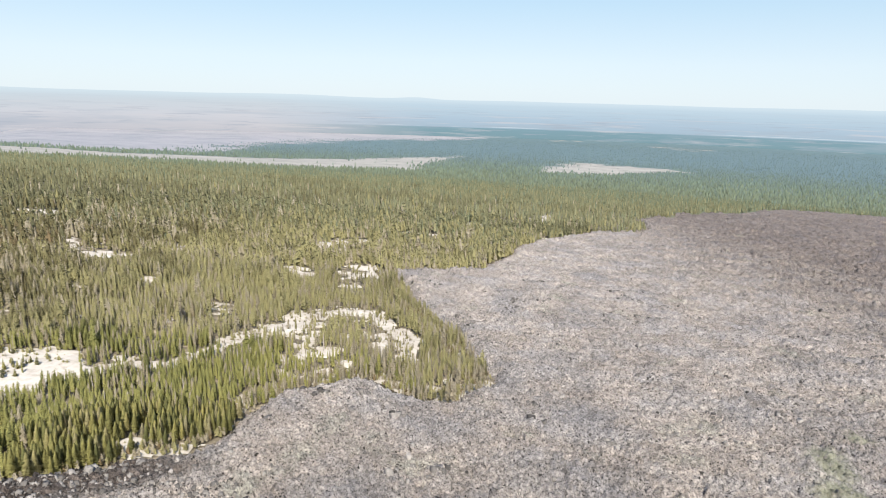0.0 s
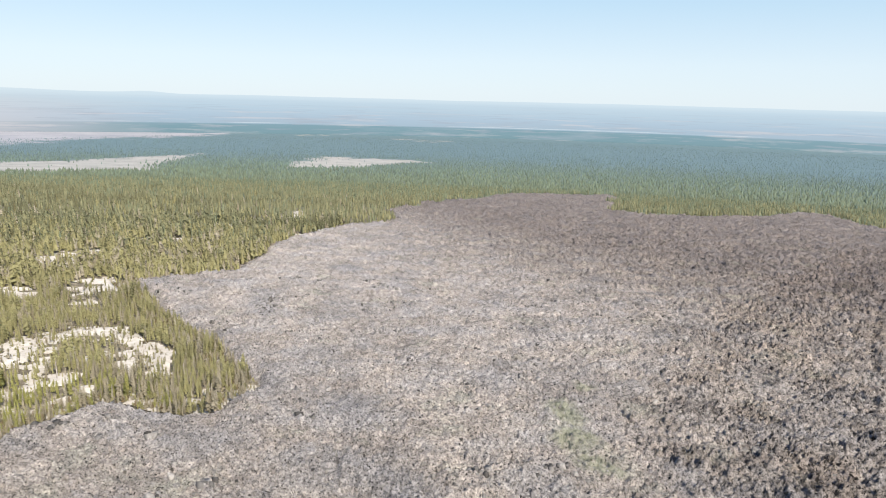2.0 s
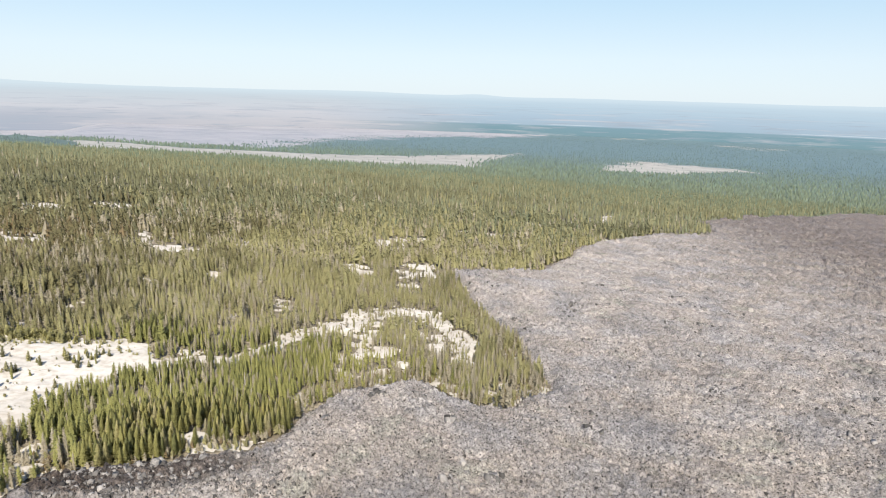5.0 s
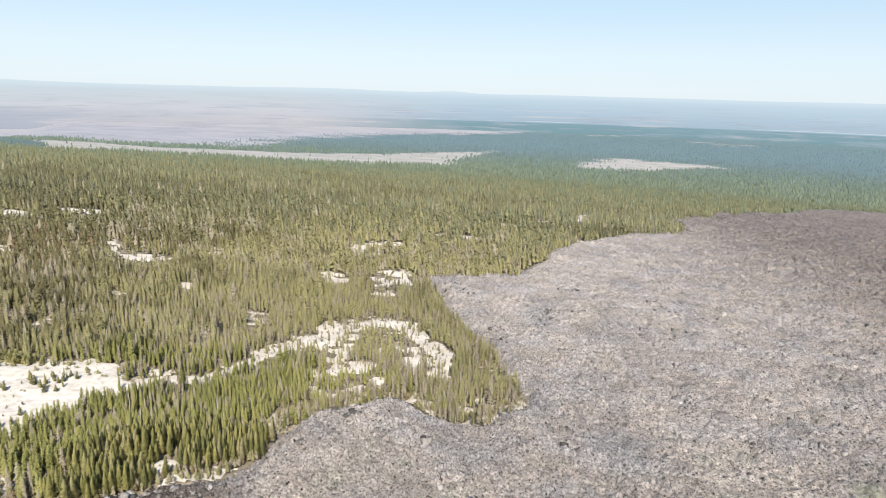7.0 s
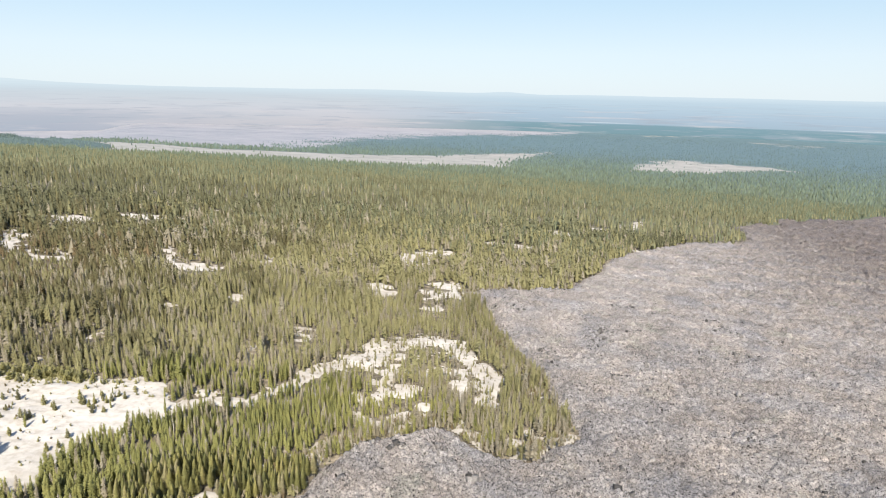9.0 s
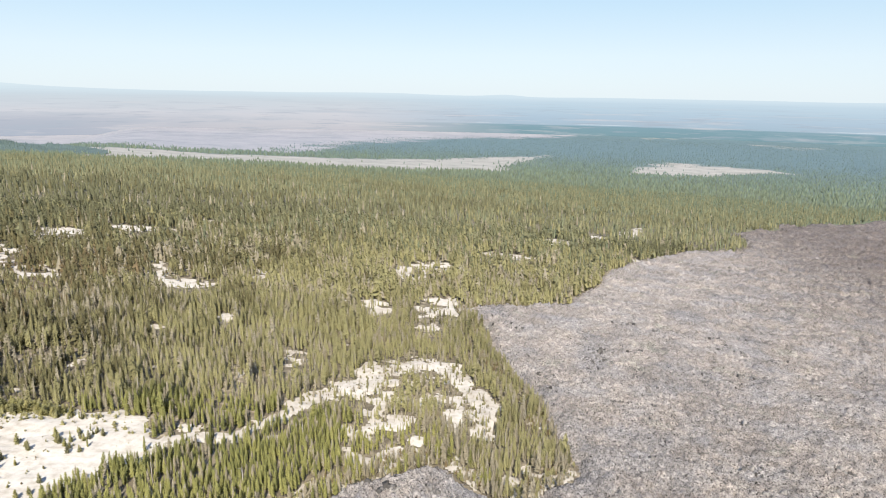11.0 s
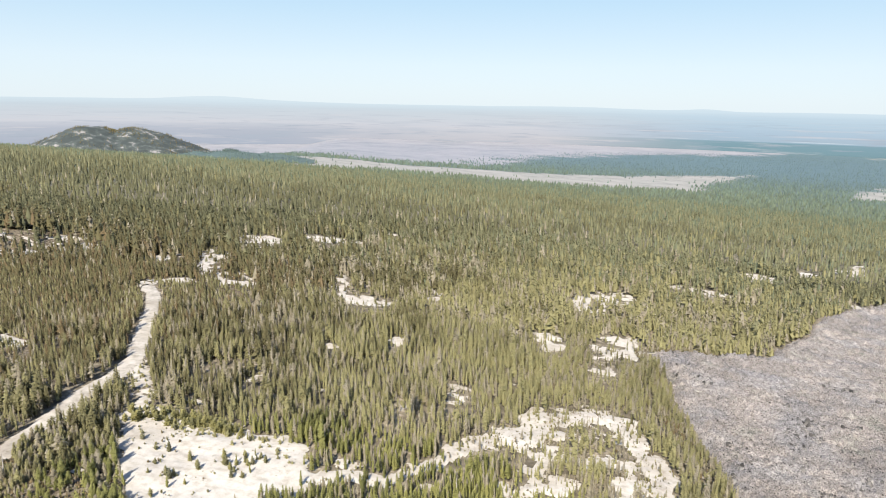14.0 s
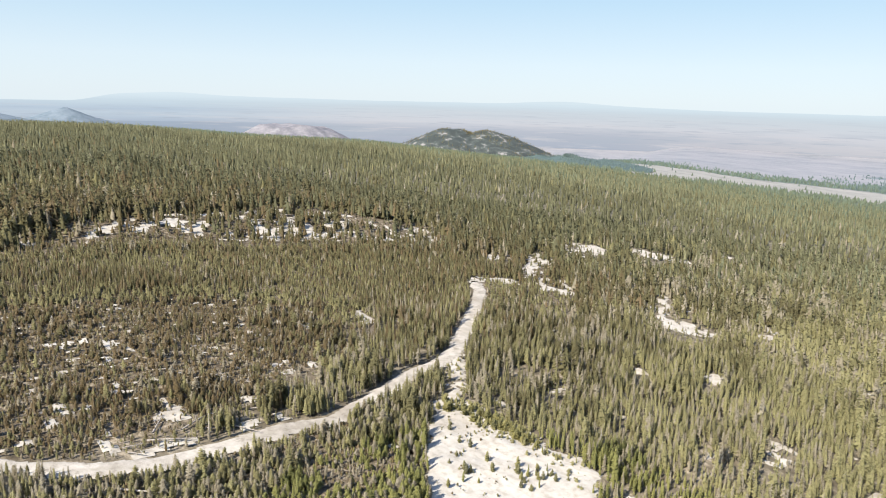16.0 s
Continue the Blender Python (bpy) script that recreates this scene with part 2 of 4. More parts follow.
def flat_noise(wide, tall, detail, rough=0.6, shift=0.0):
    """Noise over the bearing and the depth of the distance, drawn out sideways."""
    join = n.new("ShaderNodeCombineXYZ")
    for key, factor, socket in (("bearing", wide, 0), ("depth", tall, 1)):
        k = n.new("ShaderNodeMath")
        k.operation = "MULTIPLY"
        k.inputs[1].default_value = factor
        l.new(attribute(n, key), k.inputs[0])
        l.new(k.outputs[0], join.inputs[socket])
    join.inputs[2].default_value = shift
    return noise_node(n, l, 1.0, detail, rough, join.outputs[0])


def plus(a, b_, factor):
    k = n.new("ShaderNodeMath")
    k.operation = "MULTIPLY_ADD"
    k.inputs[1].default_value = factor
    l.new(b_, k.inputs[0])
    l.new(a, k.inputs[2])
    return k.outputs[0]


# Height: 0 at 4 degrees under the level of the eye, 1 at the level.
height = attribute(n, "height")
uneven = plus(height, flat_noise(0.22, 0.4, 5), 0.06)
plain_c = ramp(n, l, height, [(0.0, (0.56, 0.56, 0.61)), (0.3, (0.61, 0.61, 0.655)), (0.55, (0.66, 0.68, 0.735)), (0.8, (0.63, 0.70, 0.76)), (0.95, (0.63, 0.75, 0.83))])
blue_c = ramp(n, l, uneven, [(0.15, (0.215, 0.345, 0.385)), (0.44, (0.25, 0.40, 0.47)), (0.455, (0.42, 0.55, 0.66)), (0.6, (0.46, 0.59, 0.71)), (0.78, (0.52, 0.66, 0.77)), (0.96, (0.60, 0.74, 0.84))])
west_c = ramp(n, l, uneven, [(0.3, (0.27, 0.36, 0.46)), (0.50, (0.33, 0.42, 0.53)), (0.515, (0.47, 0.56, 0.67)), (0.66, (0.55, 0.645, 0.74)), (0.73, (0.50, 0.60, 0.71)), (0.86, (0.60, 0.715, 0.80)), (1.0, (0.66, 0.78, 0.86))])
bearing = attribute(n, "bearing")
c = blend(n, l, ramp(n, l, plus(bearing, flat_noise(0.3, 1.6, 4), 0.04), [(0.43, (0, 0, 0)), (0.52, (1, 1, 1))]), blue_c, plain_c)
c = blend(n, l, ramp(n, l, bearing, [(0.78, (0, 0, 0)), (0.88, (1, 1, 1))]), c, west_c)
lilac_low = blend(n, l, 1.0, ramp(n, l, plus(bearing, flat_noise(6.0, 2.0, 4), 0.06), [(0.59, (0, 0, 0)), (0.67, (0.8,) * 3)]), ramp(n, l, height, [(0.12, (1, 1, 1)), (0.42, (0.7,) * 3), (0.56, (0, 0, 0))]), "MULTIPLY")
c = blend(n, l, lilac_low, c, (0.41, 0.47, 0.575))
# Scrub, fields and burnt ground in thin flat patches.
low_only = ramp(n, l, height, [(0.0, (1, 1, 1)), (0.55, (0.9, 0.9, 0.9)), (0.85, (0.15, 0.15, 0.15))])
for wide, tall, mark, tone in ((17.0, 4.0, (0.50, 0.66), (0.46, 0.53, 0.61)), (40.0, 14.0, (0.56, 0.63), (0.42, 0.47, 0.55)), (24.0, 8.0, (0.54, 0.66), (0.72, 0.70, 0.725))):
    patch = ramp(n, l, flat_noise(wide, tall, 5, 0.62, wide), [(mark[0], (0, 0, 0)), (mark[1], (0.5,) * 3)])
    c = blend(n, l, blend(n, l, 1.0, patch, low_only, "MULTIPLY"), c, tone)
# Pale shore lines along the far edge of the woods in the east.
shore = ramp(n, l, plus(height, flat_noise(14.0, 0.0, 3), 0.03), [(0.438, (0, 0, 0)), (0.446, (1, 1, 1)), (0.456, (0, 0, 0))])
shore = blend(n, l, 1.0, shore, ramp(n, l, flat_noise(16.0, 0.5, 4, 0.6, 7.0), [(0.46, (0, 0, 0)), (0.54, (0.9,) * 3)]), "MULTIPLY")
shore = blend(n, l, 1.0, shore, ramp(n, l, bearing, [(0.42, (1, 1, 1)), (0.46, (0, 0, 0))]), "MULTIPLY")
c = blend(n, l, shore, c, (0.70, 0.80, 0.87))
# Painted haze: colours pale to the tone of the sky near the skyline.
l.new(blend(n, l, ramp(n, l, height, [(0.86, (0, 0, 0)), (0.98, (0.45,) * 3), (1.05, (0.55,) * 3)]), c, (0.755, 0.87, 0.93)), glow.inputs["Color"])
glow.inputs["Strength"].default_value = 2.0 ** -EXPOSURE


# ---------------------------------------------------------------- numbers of the ground
def smooth(v):
    v = np.clip(v, 0, 1)
    return v * v * (3 - 2 * v)


def lattice(ix, iy, seed):
    h = (ix.astype(np.int64) * 374761393 + iy.astype(np.int64) * 668265263 + seed * 1442695041) & 0xFFFFFFFF
    h = ((h ^ (h >> 13)) * 1274126177) & 0xFFFFFFFF
    return ((h ^ (h >> 16)) & 0xFFFF) / 65535.0


def grain(x, y, size, seed=0, octaves=1):
    """Soft noise from -1 to 1 with lumps of the given size in metres."""
    total, weight, out = 0.0, 1.0, np.zeros(np.shape(x))
    for k in range(octaves):
        u, v = np.asarray(x) / size, np.asarray(y) / size
        i, j = np.floor(u), np.floor(v)
        fu, fv = smooth(u - i), smooth(v - j)
        a, b_ = lattice(i, j, seed + k), lattice(i + 1, j, seed + k)
        c_, d = lattice(i, j + 1, seed + k), lattice(i + 1, j + 1, seed + k)
        out = out + weight * ((a * (1 - fu) + b_ * fu) * (1 - fv) + (c_ * (1 - fu) + d * fu) * fv)
        total, weight, size = total + weight, weight * 0.5, size * 0.5
    return out / total * 2 - 1


def ground_z(x, y):
    """The land falls to the north-east, flattens far off, and steps up over a bank in the west."""
    u = 0.055 * x + 0.092 * y
    fall = np.interp(u, [-90, -42, -30, -15, 70, 100, 130, 160, 200, 250, 300, 450, 700], [-34, -30, -25, -14, 70, 97, 121, 142, 165, 185, 198, 212, 222])
    az, r = np.degrees(np.arctan2(-x, y)), np.hypot(x, y)
    z = 18 - fall - smooth((az - 30) / 20) * 0.00004 * np.maximum(0, r - 1000) ** 2
    z = z - 12 * smooth((az - 54) / 14) * smooth((r - 620) / 380)
    z = z - 9 * np.exp(-((az - 66) / 9) ** 2) * smooth((r - 700) / 400)
    k = np.clip((-x - 343 - 0.03 * (y - 180)) / 22 + 0.5, 0, 1) * np.clip((y - 20) / 60, 0, 1) * np.clip((340 - y) / 60, 0, 1) * np.clip((700 - r) / 250, 0, 1)
    return np.maximum(z + 5 * smooth(k), -212)


def inside(x, y, poly):
    """Metres inside (positive) or outside (negative) of an outline."""
    x, y = np.asarray(x, float), np.asarray(y, float)
    odd, near = np.zeros(x.shape, bool), np.full(x.shape, 1e9)
    for (ax, ay), (bx, by) in zip(poly, poly[1:] + poly[:1]):
        cross = ((ay > y) != (by > y)) & (x < (bx - ax) * (y - ay) / (by - ay + 1e-12) + ax)
        odd ^= cross
        t = np.clip(((x - ax) * (bx - ax) + (y - ay) * (by - ay)) / ((bx - ax) ** 2 + (by - ay) ** 2 + 1e-9), 0, 1)
        near = np.minimum(near, np.hypot(x - ax - t * (bx - ax), y - ay - t * (by - ay)))
    return np.where(odd, near, -near)


def along(x, y, line, half):
    """Metres inside a strip along a line."""
    x, y = np.asarray(x, float), np.asarray(y, float)
    near = np.full(x.shape, 1e9)
    for (ax, ay), (bx, by) in zip(line, line[1:]):
        t = np.clip(((x - ax) * (bx - ax) + (y - ay) * (by - ay)) / ((bx - ax) ** 2 + (by - ay) ** 2 + 1e-9), 0, 1)
        near = np.minimum(near, np.hypot(x - ax - t * (bx - ax), y - ay - t * (by - ay)))
    return half - near


LAVA_EDGE = [(-72, 78), (-70, 91), (-56, 98), (-43, 105), (-40, 122), (-37, 134), (-23, 148), (-16, 153), (-10, 148), (-4, 141), (2, 141), (8, 150), (12, 157), (11, 166),
             (6, 182), (1, 204), (-5, 226), (-16, 267), (-26, 301), (-19, 309), (17, 330), (37, 391), (53, 455), (89, 522), (127, 583), (179, 623), (223, 740), (272, 862),
             (389, 998), (581, 1192), (861, 1236), (584, 829), (596, 784), (759, 750), (982, 859), (920, 713), (774, 534), (900, 300), (900, -300), (-200, -300), (-130, 0)]
CLEARING = [(-98, 112), (-126, 131), (-134, 145), (-131, 154), (-119, 156), (-106, 156), (-97, 157), (-87, 150), (-77, 147), (-74, 141), (-80, 129), (-84, 121), (-83, 112), (-80, 103), (-84, 95), (-95, 99)]
CRESCENT = [(-58, 173), (-54, 193), (-46, 216), (-36, 227), (-24, 225), (-13, 204), (-7, 185), (-9, 169), (-16, 182), (-26, 199), (-36, 189), (-44, 181)]
CRESCENT_SCRUB = [(-44, 181), (-36, 195), (-24, 199), (-10, 180), (-12, 158), (-30, 153), (-42, 165)]
BANK = [(-332, 68), (-341, 86), (-359, 111), (-367, 134), (-379, 183), (-388, 243), (-361, 268), (-342, 313), (-312, 292), (-320, 244), (-327, 178), (-340, 129), (-322, 75)]
ROADSIDE = [(-134, 50), (-133, 100), (-140, 130), (-126, 133), (-98, 112), (-95, 100), (-104, 60)]
SPARSE = [(-250, 30), (-242, 117), (-219, 164), (-172, 128), (-158, 99), (-148, 66), (-153, 30)]
ROAD = [(-168, -20), (-155, 20), (-146, 45), (-137, 58), (-134, 70), (-135, 86), (-136, 100), (-138, 115), (-146, 136), (-155, 157), (-163, 175), (-178, 192), (-198, 215), (-221, 239), (-233, 247)]
SPURS = [([(-160, 172), (-140, 156), (-133, 146)], 2.4), ([(-236, 249), (-236, 264)], 3.0), ([(-185, 326), (-168, 306), (-155, 292)], 1.6)]
# The bare arc round the tongue of pines, and the trail that leads to it.
ARC = [([(-78, 143), (-72, 150), (-64, 152), (-60, 161), (-56, 173)], 2.6), ([(-56, 173), (-54, 184), (-48, 195)], 3.4), ([(-46, 192), (-41, 208), (-33, 218), (-24, 219)], 4.2), ([(-24, 219), (-15, 204), (-10, 190), (-7, 176), (-7, 169)], 2.7)]
# Small openings: x, y, half their width and depth, and the bearing of the depth, degrees to the left of +y.
WEST_OPENINGS = [(-287, 393, 13, 17, 37), (-258, 437, 21, 13, 31), (-255, 310, 7, 34, 40), (-217, 287, 8, 16, 38), (-185, 327, 2.4, 11, 30), (-149, 296, 10, 10, 27), (-276, 301, 10, 10, 46), (-279, 379, 11, 14, 39), (-234, 264, 10, 6, 46),
                 (-134, 330, 2.6, 13, 24), (-247, 505, 5, 9, 28), (-109, 247, 3.6, 4, 27), (-124, 226, 3.4, 4, 33), (-204, 166, 2.6, 8, 57), (-500, 451, 11, 14, 50), (-70, 210, 2.6, 7, 19), (-79, 174, 2.4, 3, 26)]
NORTH_OPENINGS = [(-65, 385, 7.5, 20, 10), (-51, 408, 6, 14, 7), (24, 576, 11, 18, -2), (63, 642, 6, 13, -6), (99, 701, 8, 15, -8), (115, 752, 5, 22, -9), (84, 509, 5, 8, -10), (-64, 290, 5, 9, 13), (-36, 301, 7, 14, 7), (-24, 308, 7, 4, 5),
                  (-37, 266, 3.2, 6, 8), (-22, 477, 5, 8, 3), (-4, 473, 6, 8, 1)]
NEAR_OPENINGS = [(-28, 153, 6, 4, 0), (3, 180, 1.3, 3.5, 0), (-13, 147, 3, 4, 0), (9, 151, 4, 1.6, 0), (-60, 107, 3, 2, 0), (-50, 106, 2.4, 1.6, 0), (-72, 97, 3, 2, 0), (-170, 118, 5, 2, 0), (-144, 106, 4, 3, 0), (-153, 84, 4, 2, 0), (-146, 66, 3, 2, 0), (-142, 76, 3, 6, 0), (-157, 84, 4, 3, 0), (-157, 97, 3, 2.5, 0), (-142, 97, 2.5, 5, 0)]
MEADOW_A = [(-1346, 1829), (-974, 1359), (-851, 1310), (-718, 1542), (-529, 1594), (-346, 1714), (-69, 1956), (-64, 2337), (60, 2968), (-100, 2776), (-454, 2243), (-612, 2123), (-753, 2003), (-928, 1818), (-1189, 1829)]
MEADOW_B = [(293, 2147), (538, 2233), (937, 2550), (753, 2715), (562, 2792), (376, 2550)]
PLAIN = [(-1700, 2300), (-1260, 1990), (-1010, 2020), (-850, 2200), (-872, 2700), (-850, 3140), (-750, 3700), (-540, 4000), (-250, 4120), (199, 4660), (300, 5200), (-6000, 5200), (-6000, 2300)]


def warped(x, y):
    return x + 5 * grain(x, y, 11, 3, 2) + 2.2 * grain(x, y, 3.5, 4), y + 5 * grain(x, y, 11, 5, 2) + 2.2 * grain(x, y, 3.5, 6)


def small_bare(x, y):
    """Metres inside the small openings and spurs."""
    wx, wy = warped(x, y)
    spots = np.full(np.shape(x), -99.0)
    for ox, oy, ra, rb, turn in WEST_OPENINGS + NORTH_OPENINGS + NEAR_OPENINGS:
        full = 1.05 if ox < -100 else 1.45
        ca, sa_ = math.cos(radians(turn)), math.sin(radians(turn))
        across, deep = (wx - ox) * ca + (wy - oy) * sa_, (wy - oy) * ca - (wx - ox) * sa_
        spots = np.maximum(spots, (full - np.hypot(across / ra, deep / rb)) * min(ra, rb))
    d = np.minimum(spots, 5 * grain(x, y, 5.5, 7, 2) + 1.1)
    d = np.maximum(d, np.where(np.hypot(x, y) < 620, 5 * grain(x, y, 7, 18, 2) - 3.75, -9))
    for line, half in SPURS:
        d = np.maximum(d, np.minimum(along(wx, wy, line, half + 0.6), 5 * grain(x, y, 4.5, 17, 2) + 2.7))
    for line, half in ARC:
        d = np.maximum(d, along(x + 0.55 * (wx - x), y + 0.55 * (wy - y), line, half + 1.5 * grain(x, y, 5, 29, 2)))
    # Pale patches where the stand thins out along the edge of the lava.
    margin = lava_in(x, y)
    rim = np.minimum(np.minimum(margin + 9, 1.5 - margin), 5 * grain(x, y, 4.5, 28, 2) - 0.5)
    return np.maximum(d, np.where((y < 158) & (margin > -12), rim, -9))


def pumice(x, y):
    """Metres inside bare pale ground, with a ragged edge."""
    wx, wy = warped(x, y)
    d = np.maximum(np.maximum(inside(wx, wy, CLEARING), np.minimum(inside(wx, wy, CRESCENT), 4 * grain(x, y, 3.4, 27, 2) - 0.35)), small_bare(x, y))
    d = np.maximum(d, np.minimum(inside(wx, wy, BANK), 6 * grain(x, y, 7, 8, 2) - 0.5))
    d = np.maximum(d, np.minimum(inside(wx, wy, SPARSE), 4 * grain(x, y, 2.3, 9, 2) - 1.75 + 0.1 * smooth(1 - np.abs(along(x, y, ROAD, 0) + 10) / 9)))
    return np.maximum(d, np.minimum(inside(wx, wy, CRESCENT_SCRUB), 4 * grain(x, y, 6, 10, 2) - 0.4))


def road_in(x, y):
    return along(x + 1.2 * grain(x, y, 7, 11), y + 1.0 * grain(x, y, 7, 12), ROAD, 2.75 + 0.5 * grain(x, y, 5, 25, 2))


def lava_in(x, y):
    far = 26 * smooth((np.hypot(x, y) - 420) / 400)
    return inside(x + 2.5 * grain(x, y, 12, 13, 2) + far * grain(x, y, 80, 19, 3), y + 2.5 * grain(x, y, 12, 14, 2) + 2 * far * grain(x, y, 80, 20, 3), LAVA_EDGE)


# ---------------------------------------------------------------- mesh helpers
def mesh_from(name, verts, faces, mats, mat_index=None, values=None, flat=True):
    """A mesh from arrays: faces all with three or all with four corners."""
    me = bpy.data.meshes.new(name)
    verts, faces = np.asarray(verts, np.float32), np.asarray(faces, np.int32)
    k = faces.shape[1]
    me.vertices.add(len(verts))
    me.vertices.foreach_set("co", verts.ravel())
    me.loops.add(faces.size)
    me.loops.foreach_set("vertex_index", faces.ravel())
    me.polygons.add(len(faces))
    me.polygons.foreach_set("loop_start", np.arange(0, faces.size, k, dtype=np.int32))
    for m in mats:
        me.materials.append(m)
    if mat_index is not None:
        me.polygons.foreach_set("material_index", np.asarray(mat_index, np.int32))
    for key, v in (values or {}).items():
        me.attributes.new(key, "FLOAT", "POINT").data.foreach_set("value", np.asarray(v, np.float32))
    me.update(calc_edges=True)
    if not flat:
        me.polygons.foreach_set("use_smooth", np.ones(len(faces), bool))
    return me


def sheet(name, x, y, z, keep, mats, values=None, flat=True):
    """A grid of points; only the cells that keep says are built."""
    rows, cols = x.shape
    idx = np.arange(rows * cols).reshape(rows, cols)
    quads = np.stack([idx[:-1, :-1], idx[:-1, 1:], idx[1:, 1:], idx[1:, :-1]], -1)[keep]
    used, quads = np.unique(quads, return_inverse=True)
    verts = np.stack([x.ravel(), y.ravel(), z.ravel()], -1)[used]
    values = {k: v.ravel()[used] for k, v in (values or {}).items()}
    return new(name, mesh_from(name, verts, quads.reshape(-1, 4), mats, None, values, flat))


def cells(a):
    return (a[:-1, :-1] + a[1:, :-1] + a[:-1, 1:] + a[1:, 1:]) / 4


# ---------------------------------------------------------------- ground
FAR = 4850.0
azs = np.radians(np.concatenate([np.arange(-66, 98, 0.6), np.arange(98, 294.1, 2.0)]))
rings = np.concatenate([[0.5, 20, 40, 60], np.geomspace(80, FAR, 225)])
R, A = np.meshgrid(rings, azs, indexing="ij")
gx, gy = -R * np.sin(A), R * np.cos(A)
gz = ground_z(gx, gy) - 0.25 - 3.5 * smooth((lava_in(gx, gy) - 2) / 8) + 0.35 * grain(gx, gy, 25, 1, 2) * np.clip(R / 200, 0, 1)
ragged_x, ragged_y = gx + 0.02 * R * grain(gx, gy, 90, 15, 3), gy + 0.04 * R * grain(gx, gy, 90, 16, 3)
meadow_v = np.clip(np.maximum(inside(ragged_x, ragged_y, MEADOW_A), inside(ragged_x, ragged_y, MEADOW_B)) / 15 + 0.5, 0, 1)
for mx, my, ma, mb in ((780, 4640, 200, 45), (1200, 4250, 230, 40), (1480, 4010, 120, 40)):
    meadow_v = np.maximum(meadow_v, np.clip((1 - np.hypot((ragged_x - mx) / ma, (ragged_y - my) / mb)) * 3, 0, 0.75))
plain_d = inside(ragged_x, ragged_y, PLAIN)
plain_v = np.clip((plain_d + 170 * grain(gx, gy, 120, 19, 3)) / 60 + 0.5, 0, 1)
# Grows with distance, and with it the haze blue in the canopy colour.
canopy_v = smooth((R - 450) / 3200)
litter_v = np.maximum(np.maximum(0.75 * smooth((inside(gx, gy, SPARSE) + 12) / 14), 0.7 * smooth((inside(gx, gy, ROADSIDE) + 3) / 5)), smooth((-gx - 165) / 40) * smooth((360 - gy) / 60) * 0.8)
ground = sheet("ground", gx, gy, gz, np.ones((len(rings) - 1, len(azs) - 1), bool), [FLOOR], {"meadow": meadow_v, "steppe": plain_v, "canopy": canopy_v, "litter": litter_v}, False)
tagged(ground, "forest floor of needles and pale pumice running out to dry meadows", "ground", kind="structure")

# Bare pumice ground and the forest road, laid over the floor.
def base_z(x, y):
    return ground_z(x, y) + 0.35 * grain(x, y, 25, 1, 2) * np.clip(np.hypot(x, y) / 200, 0, 1)


FINE = (-140, 24, 92, 236)


def bare_sheet(x0, x1, y0, y1, step, skip, label):
    x, y = np.meshgrid(np.arange(x0, x1 + step / 2, step), np.arange(y0, y1 + step / 2, step), indexing="ij")
    d, r, f = pumice(x, y), road_in(x, y), lava_in(x, y)
    broken = inside(x, y, BANK) > 0
    relief = (0.75 + 1.0 * broken) * grain(x, y, 9, 21, 3) * np.clip(d / 3, 0, 1) + 0.25 * np.clip(d, 0, 1.2) + 0.12 * grain(x, y, 2.2, 23, 2)
    relief = np.maximum(relief, -0.04)
    keep = (cells(d) > 0) & (cells(f) < 1) & (cells(r) < 0.4)
    if skip:
        cx, cy = cells(x), cells(y)
        keep &= ~((cx > FINE[0]) & (cx < FINE[1]) & (cy > FINE[2]) & (cy < FINE[3]))
    ob = sheet("clearing_ground", x, y, base_z(x, y) - 0.12 + relief, keep, [PUMICE], None, False)
    return tagged(ob, label, "clearing", kind="structure")


bare_sheet(*FINE, 0.75, False, "bare pale pumice sand in open clearings between the pines")
bare_sheet(-404, 136, 8, 800, 1.1, True, "patches of bare pale pumice among the pines")

px, py = np.meshgrid(np.arange(-260, -120, 1.0), np.arange(-20, 270, 1.0), indexing="ij")
rd = road_in(px, py)
pz = base_z(px, py)
rut = 0.12 * np.clip((2.2 - rd) / 2.2, 0, 1) - 0.45 * smooth((1.0 - rd) / 1.4) + 0.06 * grain(px, py, 2.5, 22)
road = sheet("forest_road", px, py, pz + 0.06 + rut, cells(rd) > 0, [ROAD_SAND], {"crown": np.clip(smooth((rd - 2.2) / 0.8) * (0.3 + 0.9 * grain(px, py, 6, 24, 2)), 0, 0.6)}, False)
tagged(road, "unpaved forest road of pale compacted pumice", "road", kind="structure")


# ---------------------------------------------------------------- lava flow
FRESH = [(66, 60), (71, 84), (76, 102), (96, 128), (115, 153), (183, 203), (300, 262), (520, 400), (900, 300), (900, -300), (60, -300)]
TURF = [(73, 116, 5, 7), (68, 102, 5, 8), (66, 92, 4, 5), (87, 131, 3, 4)]


def bluff(x, y):
    """The dark front of the flow below the pines."""
    return smooth(1.6 * np.exp(-(((x + 56) / 17) ** 2 + ((y - 90 - 0.45 * (x + 56)) / 8) ** 2)) + 0.5 * grain(x, y, 6, 43, 3) - 0.15)


def fresh(x, y):
    """Where the flow is younger: darker and with larger blocks."""
    young = smooth((inside(x, y, FRESH) + 16 * grain(x, y, 34, 36, 4) + 6) / 22)
    return np.clip(0.85 * young * np.clip(0.78 + 1.4 * grain(x, y, 13, 37, 4), 0.1, 1.2) + 0.72 * smooth((x - 50) / 260), 0, 1)


def turf_share(x, y):
    out = np.zeros(np.shape(x))
    for cx, cy, ra, rb in TURF:
        out = np.maximum(out, smooth(1.3 - np.hypot((x - cx) / ra, (y - cy) / rb) + 0.5 * grain(x, y, 4, 38, 2)))
    return out


